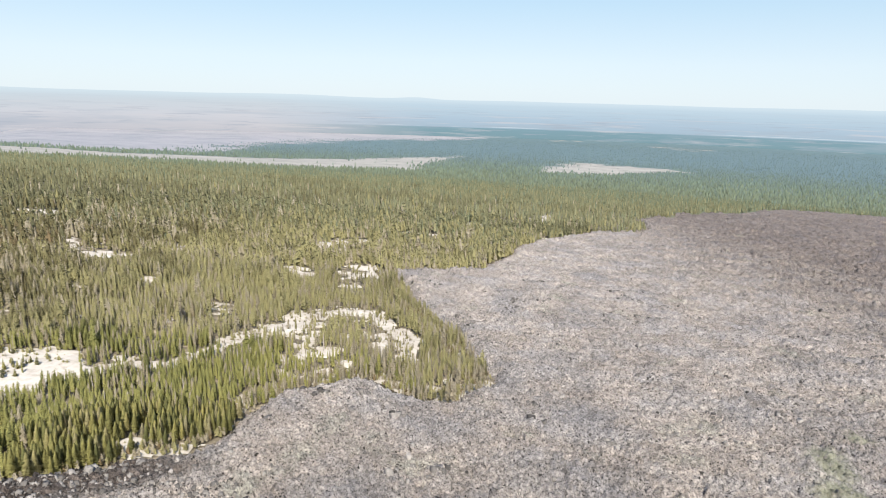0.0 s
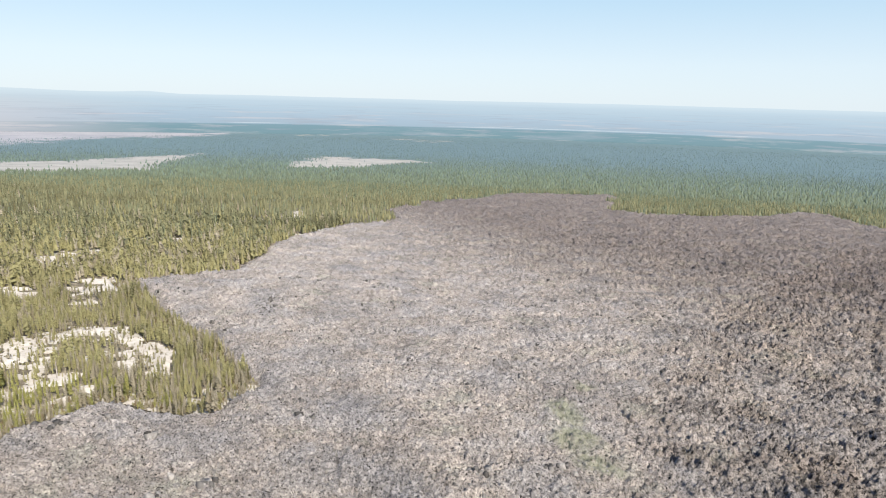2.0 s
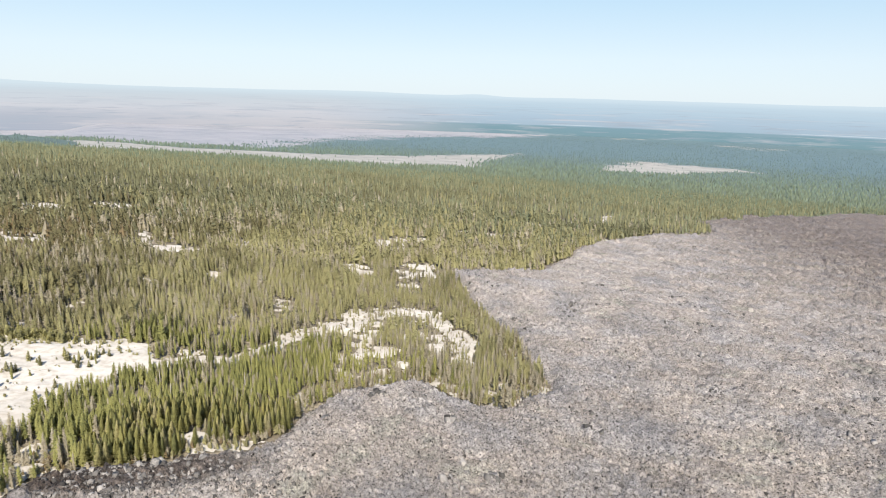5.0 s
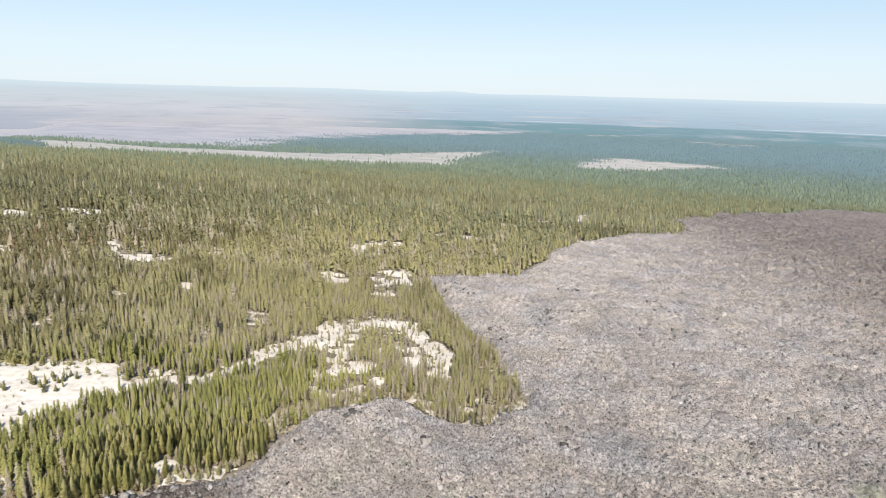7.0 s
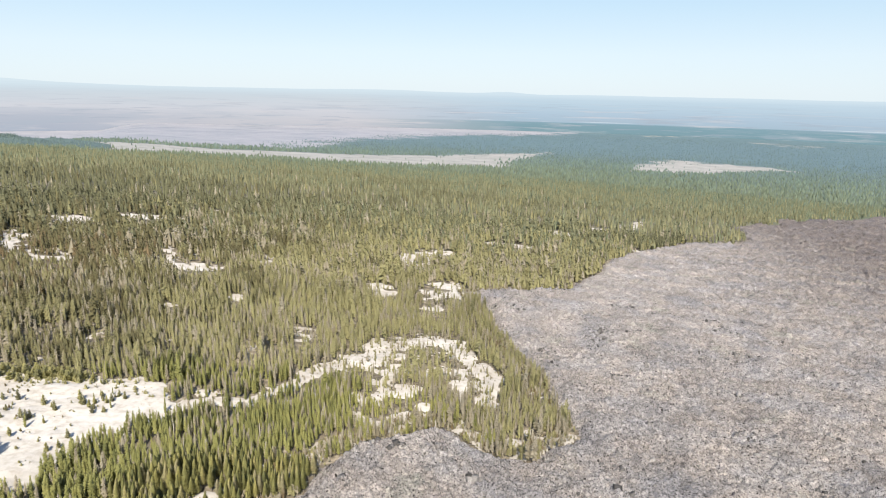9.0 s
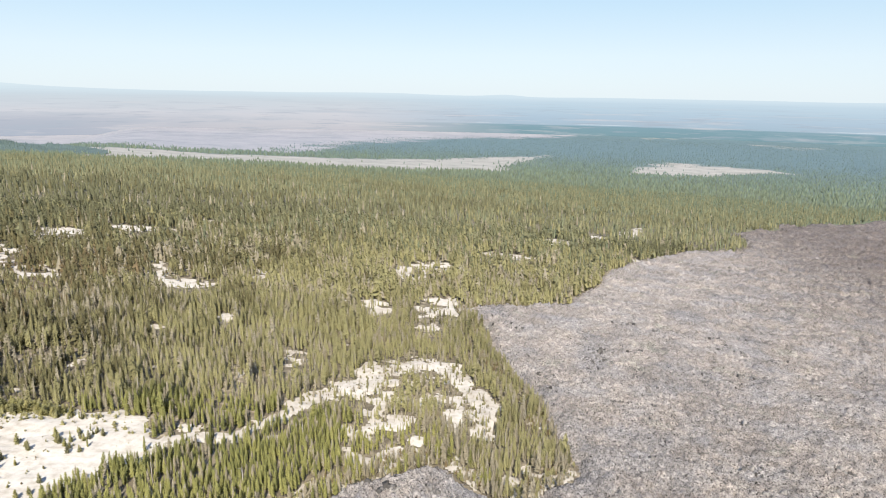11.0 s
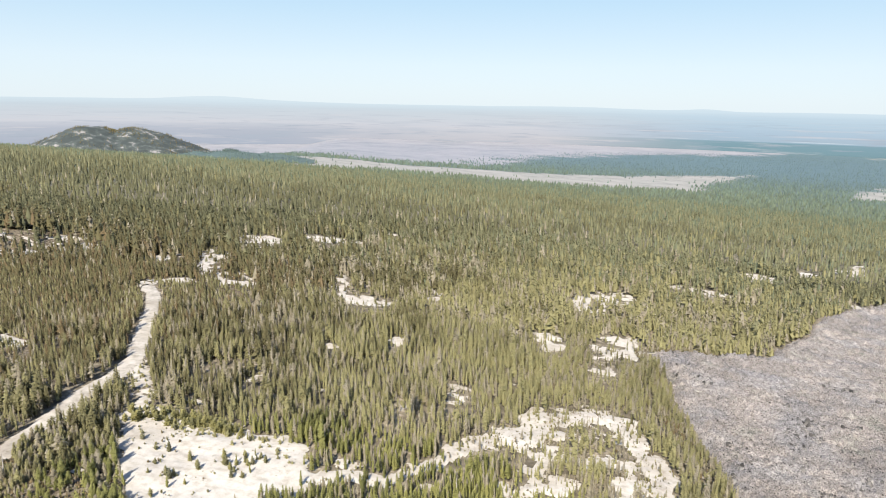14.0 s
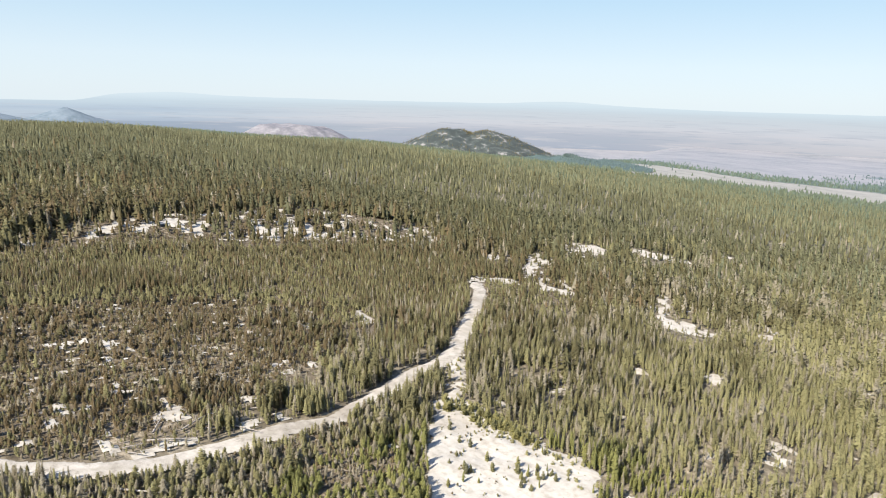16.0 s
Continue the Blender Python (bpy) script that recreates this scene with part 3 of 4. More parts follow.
def clods(x, y, size, seed):
    """Heights of tumbled blocks: each place takes the tilt and the rise of its nearest block, with a gap at the joints."""
    u, v = x / size, y / size
    i, j = np.floor(u), np.floor(v)
    best, second = np.full(x.shape, 9.0), np.full(x.shape, 9.0)
    rise = np.zeros(x.shape)
    for di in (-1, 0, 1):
        for dj in (-1, 0, 1):
            ci, cj = i + di, j + dj
            du, dv = u - ci - lattice(ci, cj, seed), v - cj - lattice(ci, cj, seed + 1)
            d = np.hypot(du, dv)
            r_ = lattice(ci, cj, seed + 2)
            z = r_ ** 2 + (lattice(ci, cj, seed + 3) - 0.5) * 1.1 * du + (lattice(ci, cj, seed + 4) - 0.5) * 1.1 * dv
            closer = d < best
            second = np.where(closer, best, np.minimum(second, d))
            rise = np.where(closer, z, rise)
            best = np.where(closer, d, best)
    return rise - 0.55 * smooth(1 - (second - best) / 0.22)


def lava_z(x, y, d):
    rise = smooth(d / 6)
    swell = 1 - np.abs(grain(x + 9 * grain(x, y, 30, 39, 2), y, 27, 31, 3)) ** 0.7
    lump = 1.1 * grain(x, y, 60, 30, 2) + 1.7 * swell + 0.45 * np.abs(grain(x, y, 11, 32, 3)) + 0.45 * (1 + 1.0 * fresh(x, y)) * grain(x, y, 3.4, 33, 2)
    return ground_z(x, y) - 1.1 + rise * (1.7 + lump)


def lava_part(x, y, label, block, within=9e9):
    """A sheet of the flow; block is the roughness at each place, within the farthest reach from the start."""
    d = lava_in(x, y)
    young = fresh(x, y)
    dice = np.random.default_rng(5)
    even = dice.uniform(-1, 1, x.shape)
    jag = (0.55 * even + 0.9 * even ** 5) * block * (0.7 + 0.8 * young)
    jag += (0.7 + 0.3 * young) * clods(x, y, 1.15, 90) + (0.45 + 0.8 * young) * clods(x, y, 2.6, 95) * smooth((grain(x, y, 14, 40, 3) + 0.1 + 0.4 * young) / 0.5)
    ob = sheet("lava_flow", x, y, lava_z(x, y, d) + jag, (cells(d) > -1.5) & (cells(np.hypot(x, y)) < within), [LAVA], {"fresh": young, "grass": turf_share(x, y), "scoria": bluff(x, y), "far_dark": smooth((x + 30 * grain(x, y, 60, 44, 3) - 70) / 260) * smooth((np.hypot(x, y) - 170) / 200)})
    return tagged(ob, label, "lava", kind="structure")


rad, azi = np.meshgrid(np.geomspace(74, 1560, 800), np.radians(np.arange(-58, 50, 0.165)), indexing="ij")
rad = rad * (1 + 0.0015 * grain(np.log(rad) * 900, azi * 900, 4.2, 34))
azi = azi + 0.0012 * grain(np.log(rad) * 900, azi * 900, 3.6, 35)
lava_near = lava_part(-rad * np.sin(azi), rad * np.cos(azi), "rough grey lava flow of broken blocky rubble", np.clip(rad * 0.0034, 0.46, 1.6))
fx, fy = np.meshgrid(np.arange(-75.6, 75.7, 0.7), np.arange(-75.6, 75.7, 0.7), indexing="xy")
lava_part(fx, fy, "grey lava flow under the viewpoint", np.full(fx.shape, 0.3), 74.6)
rad, azi = np.meshgrid(np.geomspace(74, 900, 120), np.radians(np.linspace(49.6, 302.4, 260)), indexing="ij")
lava_part(-rad * np.sin(azi), rad * np.cos(azi), "grey lava flow behind the viewpoint", np.clip(rad * 0.004, 0, 0.3))


def rock_shape(seed, rings_=2, sides=5):
    """An angular block: a squashed, jittered lump standing on z = 0."""
    rng = np.random.default_rng(seed)
    v, f = [(rng.uniform(-0.2, 0.2), rng.uniform(-0.2, 0.2), 0.5 + 0.3 * rng.random())], []
    tilt, way = rng.uniform(0.1, 0.6), rng.random() * 6.28
    for k, (rad, h) in enumerate(((0.5, 0.55), (0.6, -0.3))[:rings_]):
        for s in range(sides):
            a = 2 * math.pi * (s + 0.12 * k + 0.55 * rng.random()) / sides
            q = rad * (0.6 + 0.75 * rng.random())
            v.append((q * math.cos(a), q * math.sin(a), h + (tilt * q * math.cos(a - way) + rng.uniform(-0.12, 0.12)) * (1 - k)))
    for s in range(sides):
        t = (s + 1) % sides
        f += [(0, 1 + s, 1 + t), (1 + s, 1 + sides + s, 1 + t), (1 + t, 1 + sides + s, 1 + sides + t)]
    return np.array(v), np.array(f)


def scatter(name, shapes, pick, place, scale, turn, mats, tone=None):
    """Many shapes joined into one mesh: each shape is vertices, triangles and material numbers."""
    V, Fc, M, T, base = [], [], [], [], 0
    for k, (v, f, m) in enumerate(shapes):
        sel = np.nonzero(pick == k)[0]
        if not len(sel):
            continue
        c_, s_ = np.cos(turn[sel])[:, None], np.sin(turn[sel])[:, None]
        p = np.stack([(v[:, 0] * c_ - v[:, 1] * s_) * scale[sel, :1], (v[:, 0] * s_ + v[:, 1] * c_) * scale[sel, :1], v[:, 2] * scale[sel, 1:2]], -1) + place[sel, None]
        V.append(p.reshape(-1, 3))
        Fc.append((f[None] + (base + np.arange(len(sel)) * len(v))[:, None, None]).reshape(-1, 3))
        M.append(np.tile(m, len(sel)))
        if tone is not None:
            T.append(np.repeat(tone[sel], len(v)))
        base += len(sel) * len(v)
    return new(name, mesh_from(name, np.concatenate(V), np.concatenate(Fc), mats, np.concatenate(M), {"tone": np.concatenate(T)} if T else None))


rng = np.random.default_rng(7)
ROCKS = [(*rock_shape(s, 2, 4), np.zeros(12, int)) for s in range(8)]


def strewn(count, x0, x1, y0, y1, low, high, power):
    x, y = rng.uniform(x0, x1, count), rng.uniform(y0, y1, count)
    d = lava_in(x, y)
    clump = grain(x, y, 22, 41, 3) + 0.6 * smooth((x - 60) / 90) * smooth((260 - y) / 120)
    ok = (d > 1.5) & (clump > rng.uniform(-0.8, 0.8, count))
    x, y, d = x[ok], y[ok], d[ok]
    size = low + (high - low) * rng.random(len(x)) ** power
    return np.stack([x, y, lava_z(x, y, d) - 0.1], -1), np.stack([size, size * rng.uniform(0.5, 1.1, len(x))], -1)


place, scale = strewn(22000, -80, 250, 75, 230, 0.22, 0.8, 2.6)
x, y = rng.uniform(50, 250, 17000), rng.uniform(74, 220, 17000)
ok = (fresh(x, y) * (0.55 + 0.9 * grain(x, y, 9, 42, 3)) > rng.uniform(0.1, 0.75, len(x))) & (lava_in(x, y) > 2)
x, y = x[ok], y[ok]
size = 0.3 + 0.8 * rng.random(len(x)) ** 2.4
place = np.concatenate([place, np.stack([x, y, lava_z(x, y, lava_in(x, y)) - 0.05], -1)])
scale = np.concatenate([scale, np.stack([size, size * rng.uniform(0.5, 1.1, len(x))], -1)])
# Dark blocks heaped along the front of the flow below the stand.
x, y = rng.normal(-58, 14, 2200), rng.normal(90, 7, 2200)
ok = (lava_in(x, y) > 0.8) & (y > 72)
x, y = x[ok], y[ok]
size = 0.22 + 0.75 * rng.random(len(x)) ** 3
place = np.concatenate([place, np.stack([x, y, lava_z(x, y, lava_in(x, y)) - 0.05], -1)])
scale = np.concatenate([scale, np.stack([size, size * rng.uniform(0.6, 1.2, len(x))], -1)])
# Tumbled heaps of larger blocks here and there.
x, y = rng.uniform(-60, 240, 150), rng.uniform(85, 300, 150)
x, y = np.repeat(x, 12) + rng.normal(0, 1.6, 1800), np.repeat(y, 12) + rng.normal(0, 1.3, 1800)
ok = lava_in(x, y) > 3
x, y = x[ok], y[ok]
size = 0.45 + 1.0 * rng.random(len(x)) ** 2
place = np.concatenate([place, np.stack([x, y, lava_z(x, y, lava_in(x, y)) + 0.1], -1)])
scale = np.concatenate([scale, np.stack([size, size * rng.uniform(0.6, 1.2, len(x))], -1)])
rubble = scatter("lava_rubble", ROCKS, rng.integers(0, 8, len(place)), place, scale, rng.uniform(0, 6.28, len(place)), [ROCK])
tagged(rubble, "loose angular blocks of grey lava strewn over the flow", "rubble", kind="stuff")

# The largest blocks, each a piece of the flow.
place, scale = strewn(1300, -75, 210, 78, 250, 0.6, 1.6, 2.2)
order = np.argsort(np.hypot(place[:, 0] - 20, place[:, 1] - 95))[:280]
BLOCKS = [mesh_from("boulder", *rock_shape(60 + s, 2, 5), [ROCK]) for s in range(8)]
for k in order:
    ob = new("boulder", BLOCKS[k % 8])
    ob.matrix_world = Matrix.LocRotScale(place[k] - (0, 0, 0.15), Euler((0.5 * math.sin(k * 2.1), 0.5 * math.sin(k * 1.3), k * 1.7)), (scale[k][0], scale[k][0], scale[k][1]))
    ob.parent = lava_near

# ---------------------------------------------------------------- far hills and distance
def hill(name, cx, cy, base, height, radius, humps, mat, label, step=36):
    """A worn cone with one or more summits: each hump is dx, dy, share of the height, share of the radius."""
    a, q = np.meshgrid(np.linspace(0, 2 * math.pi, 73), np.linspace(0, 1.25, step), indexing="ij")
    x, y = q * radius * np.cos(a), q * radius * np.sin(a)
    z = np.zeros_like(x)
    for dx, dy, hh, rr in humps:
        d = np.hypot(x - dx * radius, y - dy * radius) / (rr * radius)
        z = np.maximum(z, hh * np.clip(1 - d, 0, 1) ** 0.9)
    z = np.minimum(z, 1) * height + 0.07 * height * grain(x, y, radius * 0.2, 51, 4)
    ob = sheet(name, x + cx, y + cy, z + base, np.ones((72, step - 1), bool), [mat], None, False)
    tagged(ob, label, "hill", kind="structure")
    return x + cx, y + cy, z + base


cone_x, cone_y, cone_z = hill("cinder_cone", -1652, 1486, -92, 92, 280, [(-0.15, -0.17, 1.14, 0.88), (0.15, 0.17, 1.08, 0.88)], CINDER, "old cinder cone with pale bare patches among pines")
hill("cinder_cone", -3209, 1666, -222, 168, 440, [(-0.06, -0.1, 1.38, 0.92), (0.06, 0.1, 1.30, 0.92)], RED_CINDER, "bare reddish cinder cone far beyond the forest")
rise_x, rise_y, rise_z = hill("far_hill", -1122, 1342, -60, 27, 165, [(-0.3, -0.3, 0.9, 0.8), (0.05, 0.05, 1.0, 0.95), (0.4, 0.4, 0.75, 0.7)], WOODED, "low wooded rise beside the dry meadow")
hill("far_hill", -4240, 830, -222, 218, 680, [(0, 0, 1.0, 1.0)], BLUE_HILL, "wooded hill far off, tinted blue for haze")
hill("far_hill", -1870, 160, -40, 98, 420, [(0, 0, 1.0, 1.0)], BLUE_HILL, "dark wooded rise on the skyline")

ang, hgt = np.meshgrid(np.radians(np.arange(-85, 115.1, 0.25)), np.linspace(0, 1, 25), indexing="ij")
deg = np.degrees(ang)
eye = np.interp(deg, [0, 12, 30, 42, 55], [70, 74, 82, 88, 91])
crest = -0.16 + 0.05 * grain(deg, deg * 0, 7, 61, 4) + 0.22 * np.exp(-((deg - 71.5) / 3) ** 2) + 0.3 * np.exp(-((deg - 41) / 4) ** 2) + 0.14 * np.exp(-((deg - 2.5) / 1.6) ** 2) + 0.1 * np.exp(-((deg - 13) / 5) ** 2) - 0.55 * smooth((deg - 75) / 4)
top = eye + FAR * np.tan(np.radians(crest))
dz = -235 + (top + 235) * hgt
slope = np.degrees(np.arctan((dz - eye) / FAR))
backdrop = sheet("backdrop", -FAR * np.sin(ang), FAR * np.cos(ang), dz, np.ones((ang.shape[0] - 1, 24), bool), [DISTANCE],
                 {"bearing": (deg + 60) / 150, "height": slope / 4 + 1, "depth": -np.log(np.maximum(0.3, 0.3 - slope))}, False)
tagged(backdrop, "glowing backdrop of far plain and low ranges with painted haze", "backdrop", kind="structure")


# ---------------------------------------------------------------- trees
def conifer(seed, tiers, blades, sides, bare=0.16, thin=1.0):
    """A pine of height 1 on z = 0: trunk, a slim core and tiers of drooping sprays. Materials: 0 needles, 1 bark."""
    rng = np.random.default_rng(seed)
    v, f, m = [], [], []
    for z0, z1, rad, mat in ((-0.03, 0.9, 0.013, 1), (bare + 0.06, 1.0, 0.06 * thin, 0)):
        k = len(v)
        for s in range(sides):
            a = 2 * math.pi * s / sides
            v.append((rad * math.cos(a), rad * math.sin(a), z0))
        v.append((0, 0, z1))
        for s in range(sides):
            f.append((k + s, k + (s + 1) % sides, k + sides))
            m.append(mat)
    for i in range(tiers):
        h = bare + (0.97 - bare) * (i + 0.3 * rng.random()) / tiers
        share = (h - bare) / (1 - bare)
        reach = thin * (0.165 * (1 - share) ** 0.75 + 0.014) * min(1.0, 0.6 + 1.6 * share)
        a0 = rng.random() * 6.28
        for j in range(blades):
            a = a0 + 2 * math.pi * (j + 0.35 * rng.random()) / blades
            q = reach * (0.6 + 0.65 * rng.random())
            w = q * math.sin(math.pi / blades) * 0.95
            ca, sa_ = math.cos(a), math.sin(a)
            k = len(v)
            v.extend(((0.25 * q * ca - w * sa_, 0.25 * q * sa_ + w * ca, h + 0.02), (0.25 * q * ca + w * sa_, 0.25 * q * sa_ - w * ca, h + 0.06), (q * ca, q * sa_, h + q * (0.15 + 0.5 * rng.random()))))
            f.append((k, k + 1, k + 2))
            m.append(0)
    return np.array(v), np.array(f), np.array(m)


def spire(seed, sides, sprays, wide):
    """A light pine of height 1: a ragged cone with sprays that break the outline."""
    rng = np.random.default_rng(seed)
    v, f = [], []
    lean, z0, a0 = rng.normal(0, 0.012, 2), 0.07 + 0.08 * rng.random(), rng.random() * 6.28
    for s in range(sides):
        a = a0 + 2 * math.pi * (s + 0.3 * rng.random()) / sides
        q = wide * rng.uniform(0.45, 0.8)
        v.append((q * math.cos(a), q * math.sin(a), z0 + rng.uniform(-0.06, 0.06)))
    v.append((lean[0], lean[1], 0.8 if sprays else 1.0))
    for s in range(sides):
        f.append((s, (s + 1) % sides, sides))
    for j in range(sprays):
        h = 0.12 + 0.78 * (j + rng.random()) / sprays
        a, q = rng.random() * 6.28, wide * (1 - h) ** 0.8 * rng.uniform(0.9, 1.35) + 0.012
        ca, sa_, w = math.cos(a), math.sin(a), 0.34 * q
        k = len(v)
        v.extend(((0.2 * q * ca - w * sa_, 0.2 * q * sa_ + w * ca, h + 0.02), (0.2 * q * ca + w * sa_, 0.2 * q * sa_ - w * ca, h + 0.10), (q * ca, q * sa_, h + rng.uniform(-0.02, 0.05))))
        f.append((k, k + 1, k + 2))
    return np.array(v), np.array(f), np.zeros(len(f), int)


def feathered(seed, sprays, wide):
    """A slim pine of height 1 seen from near by: a thin dark core wrapped in many small drooping sprays, and a thin trunk."""
    rng = np.random.default_rng(seed)
    v, f, m = [], [], []
    lean, bare = rng.normal(0, 0.015, 2), 0.06 + 0.16 * rng.random()
    for z0, z1, rad, mat in ((-0.04, 0.7, 0.014, 1), (bare, 0.97, 0.4 * wide, 0)):
        k = len(v)
        for s in range(4):
            v.append((rad * math.cos(1.571 * s), rad * math.sin(1.571 * s), z0))
        v.append((lean[0] * z1, lean[1] * z1, z1))
        for s in range(4):
            f.append((k + s, k + (s + 1) % 4, k + 4))
            m.append(mat)
    for j in range(sprays):
        h = bare + (0.97 - bare) * ((j + rng.random()) / sprays) ** 0.85
        share = (h - bare) / (1 - bare)
        q = wide * (1 - share) ** 0.52 * min(1.0, 0.7 + 1.5 * share) * rng.uniform(0.7, 1.25) + 0.014
        a = j * 2.4 + rng.uniform(-0.5, 0.5)
        ca, sa_, w = math.cos(a), math.sin(a), 0.3 * q + 0.006
        cx, cy, k = lean[0] * h, lean[1] * h, len(v)
        v.extend(((cx + 0.25 * q * ca - w * sa_, cy + 0.25 * q * sa_ + w * ca, h), (cx + 0.25 * q * ca + w * sa_, cy + 0.25 * q * sa_ - w * ca, h + 0.02 + 0.25 * q), (cx + q * ca, cy + q * sa_, h + q * rng.uniform(-0.25, 0.45))))
        f.append((k, k + 1, k + 2))
        m.append(0)
    return np.array(v), np.array(f), np.array(m)


LOD0 = [feathered(50 + s, 54, 0.12 + 0.018 * (s % 4)) for s in range(14)]
LOD1 = [feathered(100 + s, 30, 0.125 + 0.02 * (s % 4)) for s in range(14)]
LOD2 = [spire(200 + s, 3, 13, 0.165 + 0.03 * (s % 3)) for s in range(8)]
LOD3 = [spire(300 + s, 3, 5, 0.2) for s in range(5)]
LOD4 = [spire(400 + s, 3, 0, 0.30) for s in range(3)]


def opening(x, y):
    """Whether a tree here would stand in one of the small bare spots, or close in front of it as seen from the south-east."""
    out = np.zeros(np.shape(x), bool)
    r = np.hypot(x, y - 20) + 1e-6
    ux, uy = x / r, (y - 20) / r
    for back in (0.0, 0.014, 0.028, 0.042, 0.057, 0.072):
        out |= small_bare(x + ux * back * r, y + uy * back * r) > -0.3
    return out & (r > 140)


def before_bank(x, y):
    """The low growth at the foot of the western bank."""
    return (inside(x, y, BANK) < 0) & (inside(x - 20, y + 13, BANK) > 0)


def density(x, y):
    """Share of tree places that are taken."""
    out = np.ones(np.shape(x))
    sparse, bank, scrub = inside(x, y, SPARSE) > 0, inside(x, y, BANK) > 0, inside(x, y, CRESCENT_SCRUB) > 0
    out = np.where(sparse, 0.8, out)
    out = np.where(scrub, 0.55, out)
    out = np.where(inside(x, y, ROADSIDE) > 0, 1.0, out)
    out = np.where(bank, 0.45, out)
    out = np.where(before_bank(x, y), 0.9, out)
    plain = ~bank & ~sparse & ~scrub
    out = np.where(opening(x, y) & plain, 0.65, out)
    out = np.where(bank & (pumice(x, y) > 0), 0.26, out)
    out = np.where((pumice(x, y) > -0.3) & plain, np.where(inside(x, y, CRESCENT) > 0, 0.32, np.where(inside(x, y, CLEARING) > 0, 0.012, 0.24)), out)
    out = np.where((pumice(x, y) > 0) & (sparse | scrub), 0.2, out)
    out = np.where(road_in(x, y) > -0.6, 0.0, out)
    out = np.where(lava_in(x, y) > 1.1 + 1.8 * grain(x, y, 7, 78), 0.0, out)
    gap = grain(x, y, 9, 76, 2) < -0.45
    return out * np.where(grain(x, y, 26, 71, 2) < -0.3, 0.7, 1.0) * np.where(gap, 0.45, 1.0)


def stand(r0, r1, step, az0=-60, az1=90):
    """Tree places on a jittered grid within a ring of the view."""
    n_ = int(2 * r1 / step)
    i, j = np.meshgrid(np.arange(n_), np.arange(n_), indexing="ij")
    x, y = (i.ravel() - n_ / 2) * step, (j.ravel() - n_ / 2) * step
    r, az = np.hypot(x, y), np.degrees(np.arctan2(-x, y))
    ok = (r >= r0) & (r < r1) & (az > az0) & (az < az1)
    x, y = x[ok], y[ok]
    x, y = x + rng.uniform(-0.5, 0.5, len(x)) * step, y + rng.uniform(-0.5, 0.5, len(y)) * step
    return x, y


def in_thicket(x, y):
    """The close low growth between the thin stand and the western bank."""
    return smooth((-x - 185) / 30) * smooth((300 - y) / 40) * (inside(x, y, BANK) < -12) * (inside(x, y, SPARSE) < 4) * smooth((355 + x) / 15) * smooth((y - 20) / 20)


def heights(x, y):
    r = np.hypot(x, y)
    h = np.interp(r, [120, 165, 230, 300, 350, 600, 900], [4.2, 3.7, 4.4, 5.3, 6.2, 9.0, 10.5])
    h = h * (1 + 0.18 * grain(x, y, 50, 72, 2) + 0.42 * grain(x, y, 15, 77, 2) + rng.normal(0, 0.15, len(x)))
    h = np.where(inside(x, y, SPARSE) > -8, h * rng.uniform(0.3, 0.68, len(x)), h)
    h = np.where(inside(x, y, BANK) > -30, h * np.where(inside(x, y, BANK) > 0, rng.uniform(0.4, 1.2, len(x)), 1.4), h)
    h = np.where((opening(x, y) | (pumice(x, y) > -0.3)) & (inside(x, y, BANK) < 0), h * rng.uniform(0.25, 0.75, len(x)), h)
    h = np.where(before_bank(x, y), h * 0.4, h)
    h = np.where(inside(x, y, ROADSIDE) > 0, h * rng.uniform(0.4, 0.8, len(x)), h)
    front = (np.hypot(x + 60, y - 118) < 45) & (y < 165)
    h = np.where(front, 0.62 * h + 1.5 + 0.9 * smooth((128 - y) / 16), h)
    thicket = in_thicket(x, y)
    h = h * (1 - 0.38 * thicket)
    tall = rng.random(len(x)) < 0.05 * (1 - 0.8 * thicket) * ~front
    return np.clip(np.where(tall, h * 1.5, h), 1.0, 15)


